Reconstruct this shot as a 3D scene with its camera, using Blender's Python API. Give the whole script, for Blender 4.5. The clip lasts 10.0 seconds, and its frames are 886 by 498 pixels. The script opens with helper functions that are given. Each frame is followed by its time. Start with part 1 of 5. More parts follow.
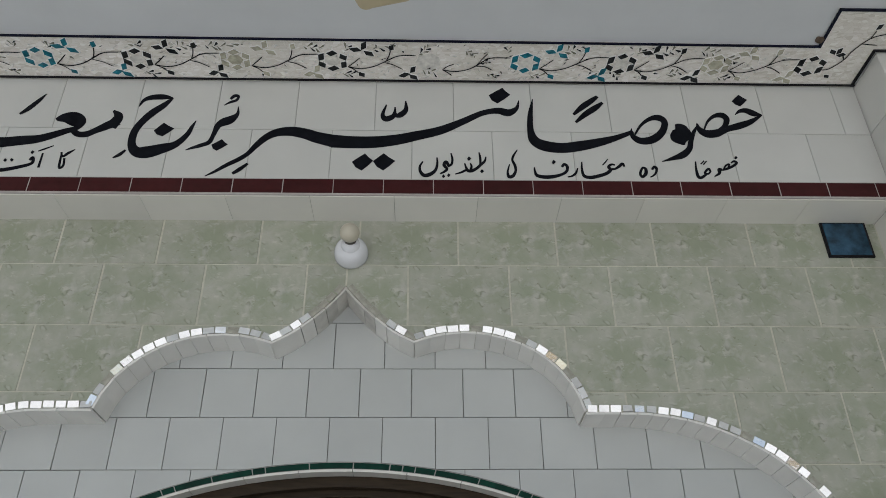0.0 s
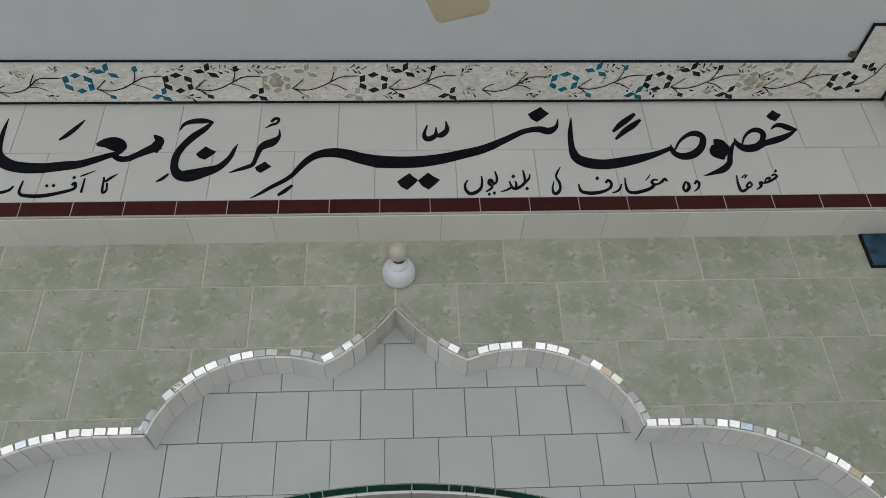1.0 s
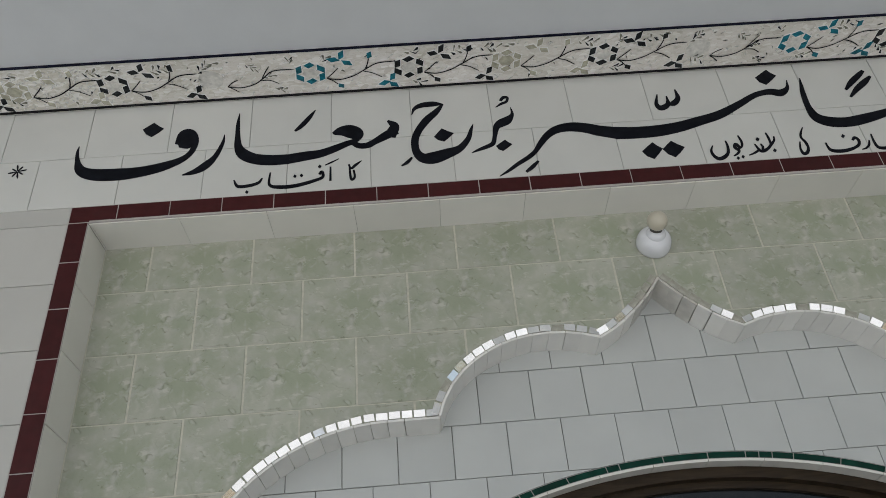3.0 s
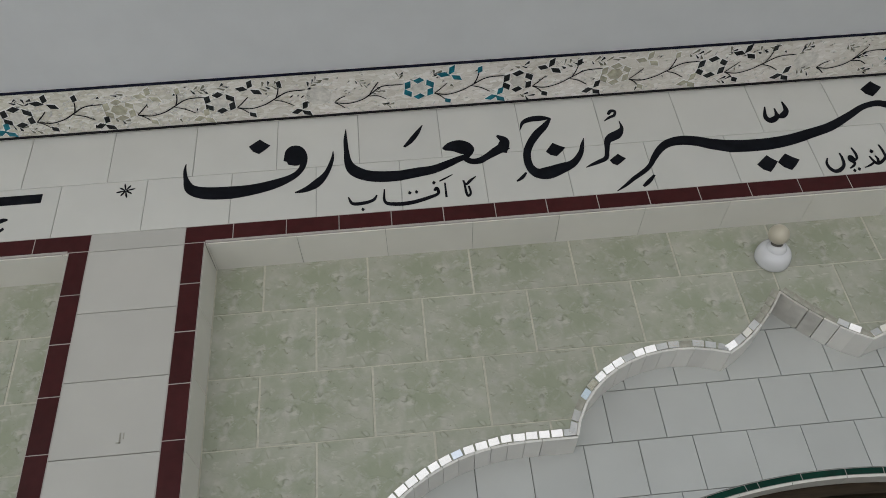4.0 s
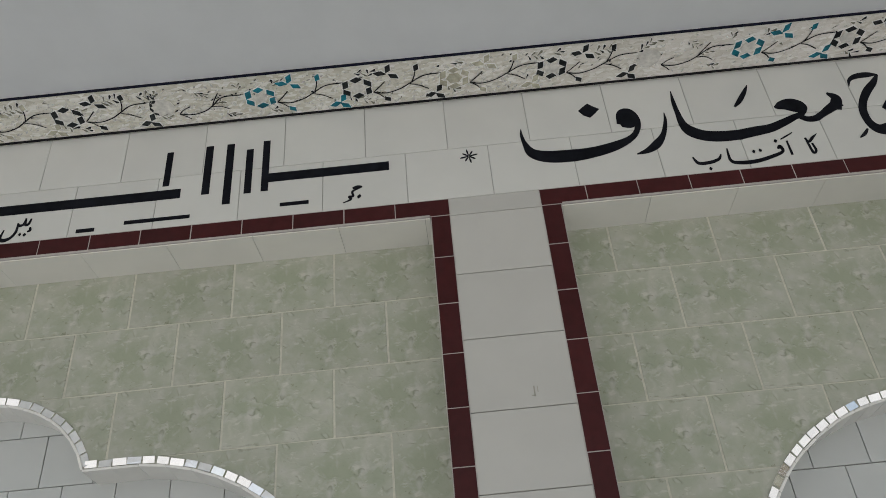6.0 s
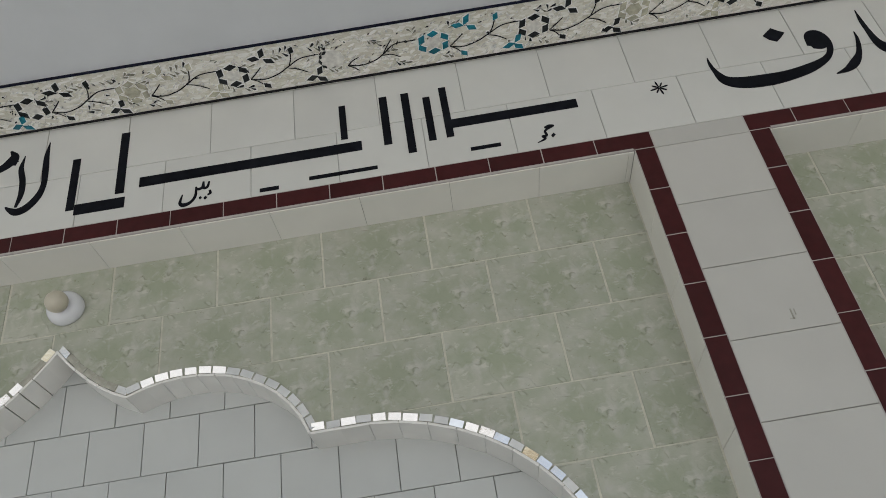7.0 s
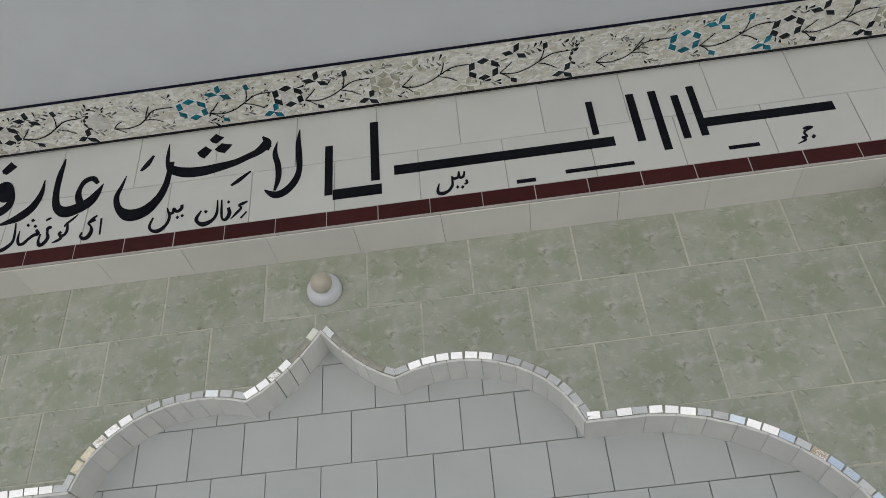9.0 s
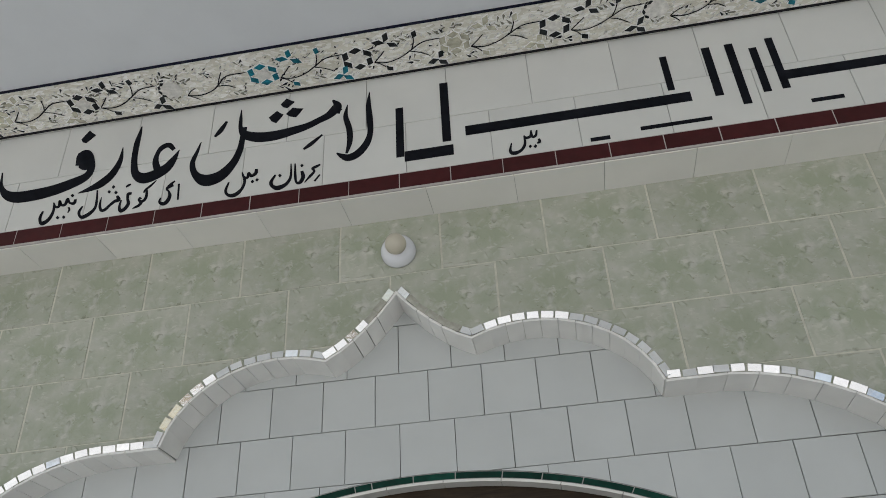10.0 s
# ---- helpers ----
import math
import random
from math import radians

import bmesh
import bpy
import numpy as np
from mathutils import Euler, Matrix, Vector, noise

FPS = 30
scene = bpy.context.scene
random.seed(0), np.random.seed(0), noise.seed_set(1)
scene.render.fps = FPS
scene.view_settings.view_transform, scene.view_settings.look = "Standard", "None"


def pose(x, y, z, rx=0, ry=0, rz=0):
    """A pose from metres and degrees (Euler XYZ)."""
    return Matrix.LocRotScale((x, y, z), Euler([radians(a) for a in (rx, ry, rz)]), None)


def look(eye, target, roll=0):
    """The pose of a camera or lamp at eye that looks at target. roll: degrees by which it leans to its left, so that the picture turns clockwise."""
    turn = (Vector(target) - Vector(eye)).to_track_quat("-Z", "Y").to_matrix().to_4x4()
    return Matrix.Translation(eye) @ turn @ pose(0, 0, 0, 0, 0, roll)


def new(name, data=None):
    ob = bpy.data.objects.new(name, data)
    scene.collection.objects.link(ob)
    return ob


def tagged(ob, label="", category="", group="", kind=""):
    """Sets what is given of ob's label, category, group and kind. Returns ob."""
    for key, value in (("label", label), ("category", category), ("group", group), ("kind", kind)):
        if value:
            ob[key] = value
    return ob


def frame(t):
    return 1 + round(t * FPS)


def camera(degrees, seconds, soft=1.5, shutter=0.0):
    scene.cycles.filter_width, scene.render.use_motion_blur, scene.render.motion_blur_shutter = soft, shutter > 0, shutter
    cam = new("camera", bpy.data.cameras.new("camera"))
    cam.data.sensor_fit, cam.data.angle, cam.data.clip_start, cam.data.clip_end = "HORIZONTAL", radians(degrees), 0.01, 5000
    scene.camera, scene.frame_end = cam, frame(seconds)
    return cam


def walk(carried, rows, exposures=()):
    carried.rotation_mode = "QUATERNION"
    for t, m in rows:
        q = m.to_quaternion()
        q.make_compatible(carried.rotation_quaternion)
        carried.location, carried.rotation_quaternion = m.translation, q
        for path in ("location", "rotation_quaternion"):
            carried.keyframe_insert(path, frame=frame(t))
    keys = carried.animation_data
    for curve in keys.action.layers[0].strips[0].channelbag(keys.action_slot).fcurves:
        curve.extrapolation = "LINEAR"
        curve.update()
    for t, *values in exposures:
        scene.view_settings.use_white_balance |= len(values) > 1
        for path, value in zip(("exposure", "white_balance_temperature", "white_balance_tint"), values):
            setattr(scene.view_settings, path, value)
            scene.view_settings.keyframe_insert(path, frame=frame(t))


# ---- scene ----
cam = camera(58.1, 10.0, soft=0.6)
PATH = [
    (0, (-0.063, 0.25, 1.404), (-0.012, 1.951, 2.455), -0.6),
    (0.5, (-0.164, 0.248, 1.392), (-0.105, 1.943, 2.452), -1.7),
    (1, (-0.266, 0.286, 1.373), (-0.167, 1.94, 2.493), -2.7),
    (1.5, (-0.406, 0.327, 1.395), (-0.283, 1.963, 2.54), -5.1),
    (2, (-0.575, 0.326, 1.382), (-0.401, 1.956, 2.528), -5.4),
    (2.5, (-0.802, 0.322, 1.374), (-0.645, 1.947, 2.528), -5.6),
    (3, (-0.984, 0.367, 1.354), (-0.924, 2.014, 2.487), -5.3),
    (3.2, (-1.06, 0.396, 1.366), (-1.047, 2.024, 2.529), -5.1),
    (4.3, (-1.492, 0.343, 1.432), (-1.385, 1.983, 2.572), -6.8),
    (4.5, (-1.583, 0.327, 1.428), (-1.513, 1.969, 2.567), -6.4),
    (5, (-1.784, 0.332, 1.412), (-1.838, 1.997, 2.518), -4.8),
    (5.5, (-2.035, 0.357, 1.445), (-2.114, 2.053, 2.501), -6.1),
    (5.7, (-2.103, 0.341, 1.438), (-2.167, 2.023, 2.518), -5.1),
    (6.8, (-2.816, 0.44, 1.396), (-2.723, 2.062, 2.563), -8.6),
    (7, (-2.894, 0.48, 1.406), (-2.892, 2.134, 2.53), -9.5),
    (7.5, (-3.102, 0.512, 1.413), (-3.088, 2.134, 2.582), -6.5),
    (8, (-3.334, 0.479, 1.43), (-3.317, 2.124, 2.567), -8.3),
    (8.5, (-3.454, 0.43, 1.435), (-3.513, 2.073, 2.573), -6.1),
    (9, (-3.487, 0.424, 1.416), (-3.597, 2.054, 2.57), -5.0),
    (9.5, (-3.516, 0.419, 1.414), (-3.712, 2.077, 2.516), -4.6),
    (10, (-3.561, 0.427, 1.402), (-3.801, 2.083, 2.498), -3.2),
]
walk(cam, [(t, look(eye, target, roll)) for t, eye, target, roll in PATH],
     [(0.0, 0.26, 6320, 7.5), (3.0, 0.26, 6400, 7.5), (5.5, 0.20, 6580, 7.5), (7.5, 0.17, 6560, 7), (8.0, 0.15, 6700, 6), (8.6, 0.18, 6560, 7), (10.0, 0.20, 6400, 7.5)])

# ---------------------------------------------------------------- light
world = bpy.data.worlds.new("sky")
scene.world = world
world.use_nodes = True
wn = world.node_tree.nodes
sky = wn.new("ShaderNodeTexSky")
sky.sky_type = "NISHITA"
sky.sun_disc = False
sky.sun_elevation = radians(54)
sky.dust_density = 3.5
sky.air_density = 1.0
sky.sun_rotation = radians(200)
world.node_tree.links.new(sky.outputs[0], wn["Background"].inputs[0])
wn["Background"].inputs[1].default_value = 0.105
sun = new("sun", bpy.data.lights.new("sun", "SUN"))
sun.data.energy = 3.6
sun.data.angle = radians(0.6)
sun.data.color = (1.0, 0.97, 0.93)
# the sun shines in under the ceiling's edge on the floor, which lights the ceiling from below
sun.matrix_world = look((-2.8, -7.8, 11.4), (0.0, 0.0, 0.0))

# ---------------------------------------------------------------- plan
Y_FRONT, Y_GREEN, Y_WHITE, Y_PIER = 2.215, 2.35, 2.455, 2.055
Z_CEIL, Z_RED, Z_SOFFIT = 3.27, 2.868, 2.809
X_LEFT, X_RIGHT = -7.6, 3.0
# bays: (left reveal, right reveal, middle, height of the first joint of the green tiles, phase of its joints)
DROP = (0.018, 0.033)
BAYS = [(-1.936, 1.386, -0.292, 2.643, 0.047, -0.285), (-5.64, -2.320, -3.982, 2.607, -3.541, -3.92)]


# ---------------------------------------------------------------- materials
def material(name):
    m = bpy.data.materials.new(name)
    m.use_nodes = True
    nt = m.node_tree
    return m, nt, nt.nodes["Principled BSDF"]


def link(nt, a, b):
    nt.links.new(a, b)


def noise_node(nt, scale, detail=4.0, rough=0.55, vec=None, distortion=0.0):
    n = nt.nodes.new("ShaderNodeTexNoise")
    n.inputs["Scale"].default_value = scale
    n.inputs["Detail"].default_value = detail
    n.inputs["Roughness"].default_value = rough
    n.inputs["Distortion"].default_value = distortion
    if vec:
        link(nt, vec, n.inputs["Vector"])
    return n


def ramp(nt, fac, stops):
    r = nt.nodes.new("ShaderNodeValToRGB")
    el = r.color_ramp.elements
    while len(el) < len(stops):
        el.new(0.5)
    for e, (p, c) in zip(el, stops):
        e.position, e.color = p, (*c, 1)
    link(nt, fac, r.inputs[0])
    return r


def mix(nt, fac, a, b, mode="MIX"):
    n = nt.nodes.new("ShaderNodeMix")
    n.data_type, n.blend_type = "RGBA", mode
    if hasattr(fac, "is_linked"):
        link(nt, fac, n.inputs[0])
    else:
        n.inputs[0].default_value = fac
    for k, v in ((6, a), (7, b)):
        if hasattr(v, "is_linked"):
            link(nt, v, n.inputs[k])
        else:
            n.inputs[k].default_value = (*v, 1)
    return n.outputs[2]


def bump(nt, bsdf, height, strength, distance=0.002):
    b = nt.nodes.new("ShaderNodeBump")
    b.inputs["Strength"].default_value = strength
    b.inputs["Distance"].default_value = distance
    link(nt, height, b.inputs["Height"])
    link(nt, b.outputs[0], bsdf.inputs["Normal"])


def coords(nt, spread=0.0):
    """Object coordinates, shifted for each piece by its random number."""
    tc = nt.nodes.new("ShaderNodeTexCoord")
    if not spread:
        return tc.outputs["Object"]
    info = nt.nodes.new("ShaderNodeObjectInfo")
    mul = nt.nodes.new("ShaderNodeMath")
    mul.operation = "MULTIPLY"
    mul.inputs[1].default_value = spread
    link(nt, info.outputs["Random"], mul.inputs[0])
    add = nt.nodes.new("ShaderNodeVectorMath")
    add.operation = "ADD"
    link(nt, tc.outputs["Object"], add.inputs[0])
    link(nt, mul.outputs[0], add.inputs[1])
    return add.outputs[0]


def per_piece(nt, col, low, high):
    """Lightens or darkens each piece a little."""
    info = nt.nodes.new("ShaderNodeObjectInfo")
    r = ramp(nt, info.outputs["Random"], [(0, (low,) * 3), (1, (high,) * 3)])
    return mix(nt, 1.0, col, r.outputs[0], "MULTIPLY")


def plain(name, col, rough=0.5, grain=30.0, vary=0.1, bumps=0.0, metal=0.0, spread=0.0, pieces=0.0, spec=0.5):
    m, nt, b = material(name)
    v = coords(nt, spread)
    n1 = noise_node(nt, grain, 5, vec=v)
    n2 = noise_node(nt, grain * 0.13, 3, vec=v)
    lo = tuple(c * (1 - vary) for c in col)
    hi = tuple(min(1.0, c * (1 + vary)) for c in col)
    a = ramp(nt, n1.outputs["Fac"], [(0.3, lo), (0.7, hi)]).outputs[0]
    c = ramp(nt, n2.outputs["Fac"], [(0.35, (1 - vary,) * 3), (0.65, (1.0,) * 3)]).outputs[0]
    col_out = mix(nt, 1.0, a, c, "MULTIPLY")
    if pieces:
        col_out = per_piece(nt, col_out, 1 - pieces, 1.0)
    link(nt, col_out, b.inputs["Base Color"])
    b.inputs["Roughness"].default_value = rough
    b.inputs["Metallic"].default_value = metal
    b.inputs["Specular IOR Level"].default_value = spec
    if bumps:
        bump(nt, b, n1.outputs["Fac"], bumps)
    return m


def green_tile_material():
    """One printed and moulded tile: grey-green ground, an olive cloud in its middle, a broken ridge over it with
    painted light and shade, pale chips.
    """
    m, nt, b = material("green_marbled_tile")
    info = nt.nodes.new("ShaderNodeObjectInfo")
    tc = nt.nodes.new("ShaderNodeTexCoord")
    v = tc.outputs["Object"]

    def math_node(op, a, c=None):
        n = nt.nodes.new("ShaderNodeMath")
        n.operation = op
        for k, val in enumerate((a, c)):
            if val is None:
                continue
            if hasattr(val, "is_linked"):
                link(nt, val, n.inputs[k])
            else:
                n.inputs[k].default_value = val
        return n.outputs[0]

    def grey(fac, stops):
        return ramp(nt, fac, [(p, (c,) * 3) for p, c in stops]).outputs[0]

    # each glaze differs a little in its clouds, not in its relief
    add = nt.nodes.new("ShaderNodeVectorMath")
    add.operation = "MULTIPLY_ADD"
    add.inputs[1].default_value = (0.05, 0.0, 0.05)
    link(nt, info.outputs["Random"], add.inputs[0])
    link(nt, v, add.inputs[2])
    loose = add.outputs[0]
    sep = nt.nodes.new("ShaderNodeSeparateXYZ")
    link(nt, v, sep.inputs[0])
    x, z = sep.outputs[0], sep.outputs[2]
    n_big = noise_node(nt, 11.0, 3, 0.5, loose, 0.4).outputs["Fac"]
    n_mid = noise_node(nt, 21.0, 4, 0.55, v, 0.5).outputs["Fac"]
    n_fine = noise_node(nt, 70.0, 4, 0.6, v, 0.4).outputs["Fac"]
    # ground
    base = ramp(nt, n_big, [(0.30, (0.472, 0.476, 0.410)), (0.50, (0.412, 0.426, 0.348)), (0.70, (0.340, 0.368, 0.280))]).outputs[0]
    # olive cloud in the middle
    ex = math_node("DIVIDE", math_node("SUBTRACT", x, 0.012), 0.080)
    ez = math_node("DIVIDE", math_node("ADD", z, 0.004), 0.062)
    dist = math_node("SQRT", math_node("ADD", math_node("MULTIPLY", ex, ex), math_node("MULTIPLY", ez, ez)))
    dist = math_node("ADD", dist, math_node("MULTIPLY", math_node("SUBTRACT", n_mid, 0.5), 2.6))
    c1 = mix(nt, grey(math_node("MULTIPLY", dist, 0.5), [(0.20, 0.72), (0.66, 0.0)]), base, (0.30, 0.335, 0.235))
    # pale veils
    c1 = mix(nt, grey(n_mid, [(0.52, 0.0), (0.72, 0.85)]), c1, (0.475, 0.478, 0.43))
    # broken ridges that wander across the tile, light painted on their upper side and shade on the lower
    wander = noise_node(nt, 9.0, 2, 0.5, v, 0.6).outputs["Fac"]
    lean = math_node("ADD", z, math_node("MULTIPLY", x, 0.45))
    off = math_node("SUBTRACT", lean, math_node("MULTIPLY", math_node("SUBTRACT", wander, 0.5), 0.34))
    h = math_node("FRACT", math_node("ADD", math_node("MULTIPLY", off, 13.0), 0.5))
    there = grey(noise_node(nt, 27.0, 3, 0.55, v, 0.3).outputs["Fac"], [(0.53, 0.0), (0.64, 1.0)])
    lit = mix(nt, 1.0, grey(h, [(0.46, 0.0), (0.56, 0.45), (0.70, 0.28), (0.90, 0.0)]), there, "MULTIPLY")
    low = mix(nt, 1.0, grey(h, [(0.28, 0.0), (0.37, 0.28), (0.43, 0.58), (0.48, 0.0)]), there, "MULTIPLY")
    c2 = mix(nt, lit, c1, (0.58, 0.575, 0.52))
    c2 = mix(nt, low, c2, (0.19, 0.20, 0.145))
    # chips: short pale and dark marks
    mp = nt.nodes.new("ShaderNodeMapping")
    mp.inputs["Scale"].default_value = (0.75, 1.0, 1.5)
    mp.inputs["Rotation"].default_value = (0, 0.35, 0)
    link(nt, v, mp.inputs[0])
    chips = noise_node(nt, 34.0, 3, 0.6, mp.outputs[0], 0.35).outputs["Fac"]
    c2 = mix(nt, grey(chips, [(0.60, 0.0), (0.67, 0.52)]), c2, (0.58, 0.575, 0.52))
    c2 = mix(nt, grey(chips, [(0.285, 0.6), (0.325, 0.0)]), c2, (0.20, 0.21, 0.14))
    c3 = mix(nt, 1.0, c2, ramp(nt, n_fine, [(0.27, (0.72, 0.70, 0.62)), (0.35, (1.0,) * 3)]).outputs[0], "MULTIPLY")
    link(nt, per_piece(nt, c3, 0.95, 1.04), b.inputs["Base Color"])
    b.inputs["Roughness"].default_value = 0.34
    b.inputs["Specular IOR Level"].default_value = 0.35
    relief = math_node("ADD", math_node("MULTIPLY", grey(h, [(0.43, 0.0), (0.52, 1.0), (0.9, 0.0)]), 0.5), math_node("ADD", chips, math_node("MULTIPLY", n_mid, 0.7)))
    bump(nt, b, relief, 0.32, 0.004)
    return m


def mosaic_material():
    """Slivers of white, cream and straw glass laid side by side."""
    m, nt, b = material("cream_mosaic_glass")
    v = coords(nt, 0.0)
    warp = noise_node(nt, 18.0, 2, 0.5, v)
    add = nt.nodes.new("ShaderNodeVectorMath")
    add.operation = "MULTIPLY_ADD"
    add.inputs[1].default_value = (0.03, 0.03, 0.0)
    link(nt, warp.outputs["Color"], add.inputs[0])
    link(nt, v, add.inputs[2])
    mp = nt.nodes.new("ShaderNodeMapping")
    mp.inputs["Rotation"].default_value = (0, 0, 0.7)
    mp.inputs["Scale"].default_value = (1.0, 2.3, 1.0)
    link(nt, add.outputs[0], mp.inputs[0])
    cell = nt.nodes.new("ShaderNodeTexVoronoi")
    cell.inputs["Scale"].default_value = 52.0
    link(nt, mp.outputs[0], cell.inputs["Vector"])
    edge = nt.nodes.new("ShaderNodeTexVoronoi")
    edge.feature = "DISTANCE_TO_EDGE"
    edge.inputs["Scale"].default_value = 52.0
    link(nt, mp.outputs[0], edge.inputs["Vector"])
    sep = nt.nodes.new("ShaderNodeSeparateColor")
    link(nt, cell.outputs["Color"], sep.inputs[0])
    tone = ramp(nt, sep.outputs[0], [(0.0, (0.70, 0.66, 0.60)), (0.2, (0.82, 0.785, 0.74)), (0.75, (0.86, 0.825, 0.785)), (1.0, (0.96, 0.94, 0.91))]).outputs[0]
    varied = ramp(nt, sep.outputs[0], [(0.0, (0.67, 0.64, 0.55)), (0.3, (0.76, 0.735, 0.65)), (0.6, (0.85, 0.83, 0.77)), (1.0, (0.97, 0.96, 0.93))]).outputs[0]
    xyz = nt.nodes.new("ShaderNodeSeparateXYZ")
    link(nt, v, xyz.inputs[0])
    west = nt.nodes.new("ShaderNodeMapRange")
    west.inputs["From Min"].default_value = -1.2
    west.inputs["From Max"].default_value = -2.6
    link(nt, xyz.outputs[0], west.inputs["Value"])
    tone = mix(nt, west.outputs[0], tone, varied)
    seam = ramp(nt, edge.outputs["Distance"], [(0.0, (0.88, 0.87, 0.82)), (0.06, (1.0,) * 3)]).outputs[0]
    dirt = ramp(nt, noise_node(nt, 6.0, 3, 0.5, v).outputs["Fac"], [(0.35, (0.90, 0.90, 0.87)), (0.65, (1.0,) * 3)]).outputs[0]
    link(nt, mix(nt, 1.0, mix(nt, 1.0, tone, seam, "MULTIPLY"), dirt, "MULTIPLY"), b.inputs["Base Color"])
    b.inputs["Roughness"].default_value = 0.3
    bump(nt, b, sep.outputs[1], 0.35, 0.002)
    return m


def brown_wood():
    m, nt, b = material("varnished_wood")
    v = coords(nt, 3.0)
    mp = nt.nodes.new("ShaderNodeMapping")
    mp.inputs["Scale"].default_value = (3, 30, 30)
    link(nt, v, mp.inputs[0])
    n = noise_node(nt, 3.0, 6, 0.6, mp.outputs[0], 1.0)
    link(nt, ramp(nt, n.outputs["Fac"], [(0.3, (0.018, 0.012, 0.007)), (0.7, (0.05, 0.034, 0.020))]).outputs[0], b.inputs["Base Color"])
    b.inputs["Roughness"].default_value = 0.45
    b.inputs["Specular IOR Level"].default_value = 0.2
    return m


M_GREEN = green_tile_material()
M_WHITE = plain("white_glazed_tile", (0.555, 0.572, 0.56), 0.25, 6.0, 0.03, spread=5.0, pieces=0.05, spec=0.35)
# strips under the arches: light bounced off the floor is put into this paler white
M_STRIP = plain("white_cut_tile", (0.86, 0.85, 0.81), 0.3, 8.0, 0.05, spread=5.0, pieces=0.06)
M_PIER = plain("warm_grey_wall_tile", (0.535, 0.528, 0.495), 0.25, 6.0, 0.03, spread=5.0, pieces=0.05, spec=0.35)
M_CEMENT = plain("cement_smeared_tile", (0.66, 0.645, 0.60), 0.7, 25.0, 0.12, 0.2, spread=5.0, pieces=0.1)
M_WHITE_BAND = plain("white_wall_tile", (0.65, 0.652, 0.618), 0.25, 5.0, 0.03, spread=5.0, pieces=0.035)
# soffit and reveal tiles, whitened in colour for the light thrown up from below
M_REVEAL = plain("white_reveal_tile", (0.80, 0.785, 0.735), 0.25, 6.0, 0.03, spread=5.0, pieces=0.06)
M_RED = plain("dark_red_tile", (0.064, 0.012, 0.013), 0.4, 40.0, 0.14, spread=5.0, pieces=0.25, spec=0.2)
M_GROUT_CREAM = plain("cream_grout", (0.60, 0.59, 0.50), 0.9, 60.0, 0.12, 0.2)
M_GROUT_GREY = plain("grey_grout", (0.30, 0.30, 0.285), 0.9, 60.0, 0.2, 0.2)
M_GROUT_LIGHT = plain("light_grout", (0.43, 0.42, 0.40), 0.9, 50.0, 0.2, 0.2)
M_GROUT_WHITE = plain("white_grout", (0.46, 0.43, 0.41), 0.9, 50.0, 0.1, 0.2)
M_CEIL = plain("white_ceiling_paint", (0.65, 0.67, 0.685), 0.85, 7.0, 0.03, 0.06)
M_MOSAIC = mosaic_material()
M_BLACK = plain("black_inlay", (0.010, 0.010, 0.013), 0.45, 40.0, 0.3, spec=0.15)
M_NAVY = plain("navy_inlay", (0.006, 0.008, 0.024), 0.45, 40.0, 0.3, spec=0.15)
M_INK = plain("black_lettering", (0.009, 0.010, 0.014), 0.5, 35.0, 0.25, spec=0.06)
M_TEAL = plain("teal_glass", (0.012, 0.20, 0.27), 0.3, 60.0, 0.45, spec=0.25)
M_DARKGLASS = plain("dark_glass_piece", (0.018, 0.022, 0.024), 0.3, 60.0, 0.6, spec=0.2)
M_CREAMGLASS = plain("pale_gold_glass", (0.55, 0.53, 0.41), 0.25, 60.0, 0.25)
M_ARCH_GREEN = plain("bottle_green_tile", (0.003, 0.052, 0.034), 0.3, 30.0, 0.3, spread=5.0, pieces=0.35, spec=0.15)
M_MIRROR = plain("mirror_glass", (0.96, 0.955, 0.94), 0.07, 60.0, 0.04, 0.08, 1.0, spread=5.0, pieces=0.1)
M_CERAMIC = plain("white_ceramic", (0.74, 0.75, 0.78), 0.18, 20.0, 0.03)
M_BULB = plain("frosted_bulb_glass", (0.56, 0.52, 0.42), 0.3, 20.0, 0.05)
M_BRASS = plain("dull_metal_cap", (0.16, 0.15, 0.13), 0.4, 60.0, 0.2, metal=0.8)
M_FAN = plain("beige_enamel", (0.52, 0.45, 0.30), 0.35, 20.0, 0.05)
M_BLUE = plain("blue_marble", (0.030, 0.092, 0.16), 0.2, 26.0, 0.6, spread=5.0)
# near black: the unlit room behind the pane is put into its colour
M_PANE = plain("room_dark_pane", (0.006, 0.007, 0.006), 0.12, 8.0, 0.4, spec=0.4)
M_WOOD = brown_wood()
M_PLASTER = plain("white_plaster", (0.62, 0.61, 0.58), 0.85, 8.0, 0.06, 0.1)
M_FLOOR = plain("terrazzo_floor", (0.55, 0.56, 0.565), 0.35, 90.0, 0.2)
M_GROUND = plain("pale_marble_court", (0.60, 0.60, 0.595), 0.85, 1.5, 0.2, 0.3)
M_DIRT = plain("mud", (0.12, 0.085, 0.06), 0.95, 120.0, 0.3, 0.6)
M_STAIN = plain("brown_cement", (0.44, 0.43, 0.37), 0.9, 60.0, 0.2, 0.3)


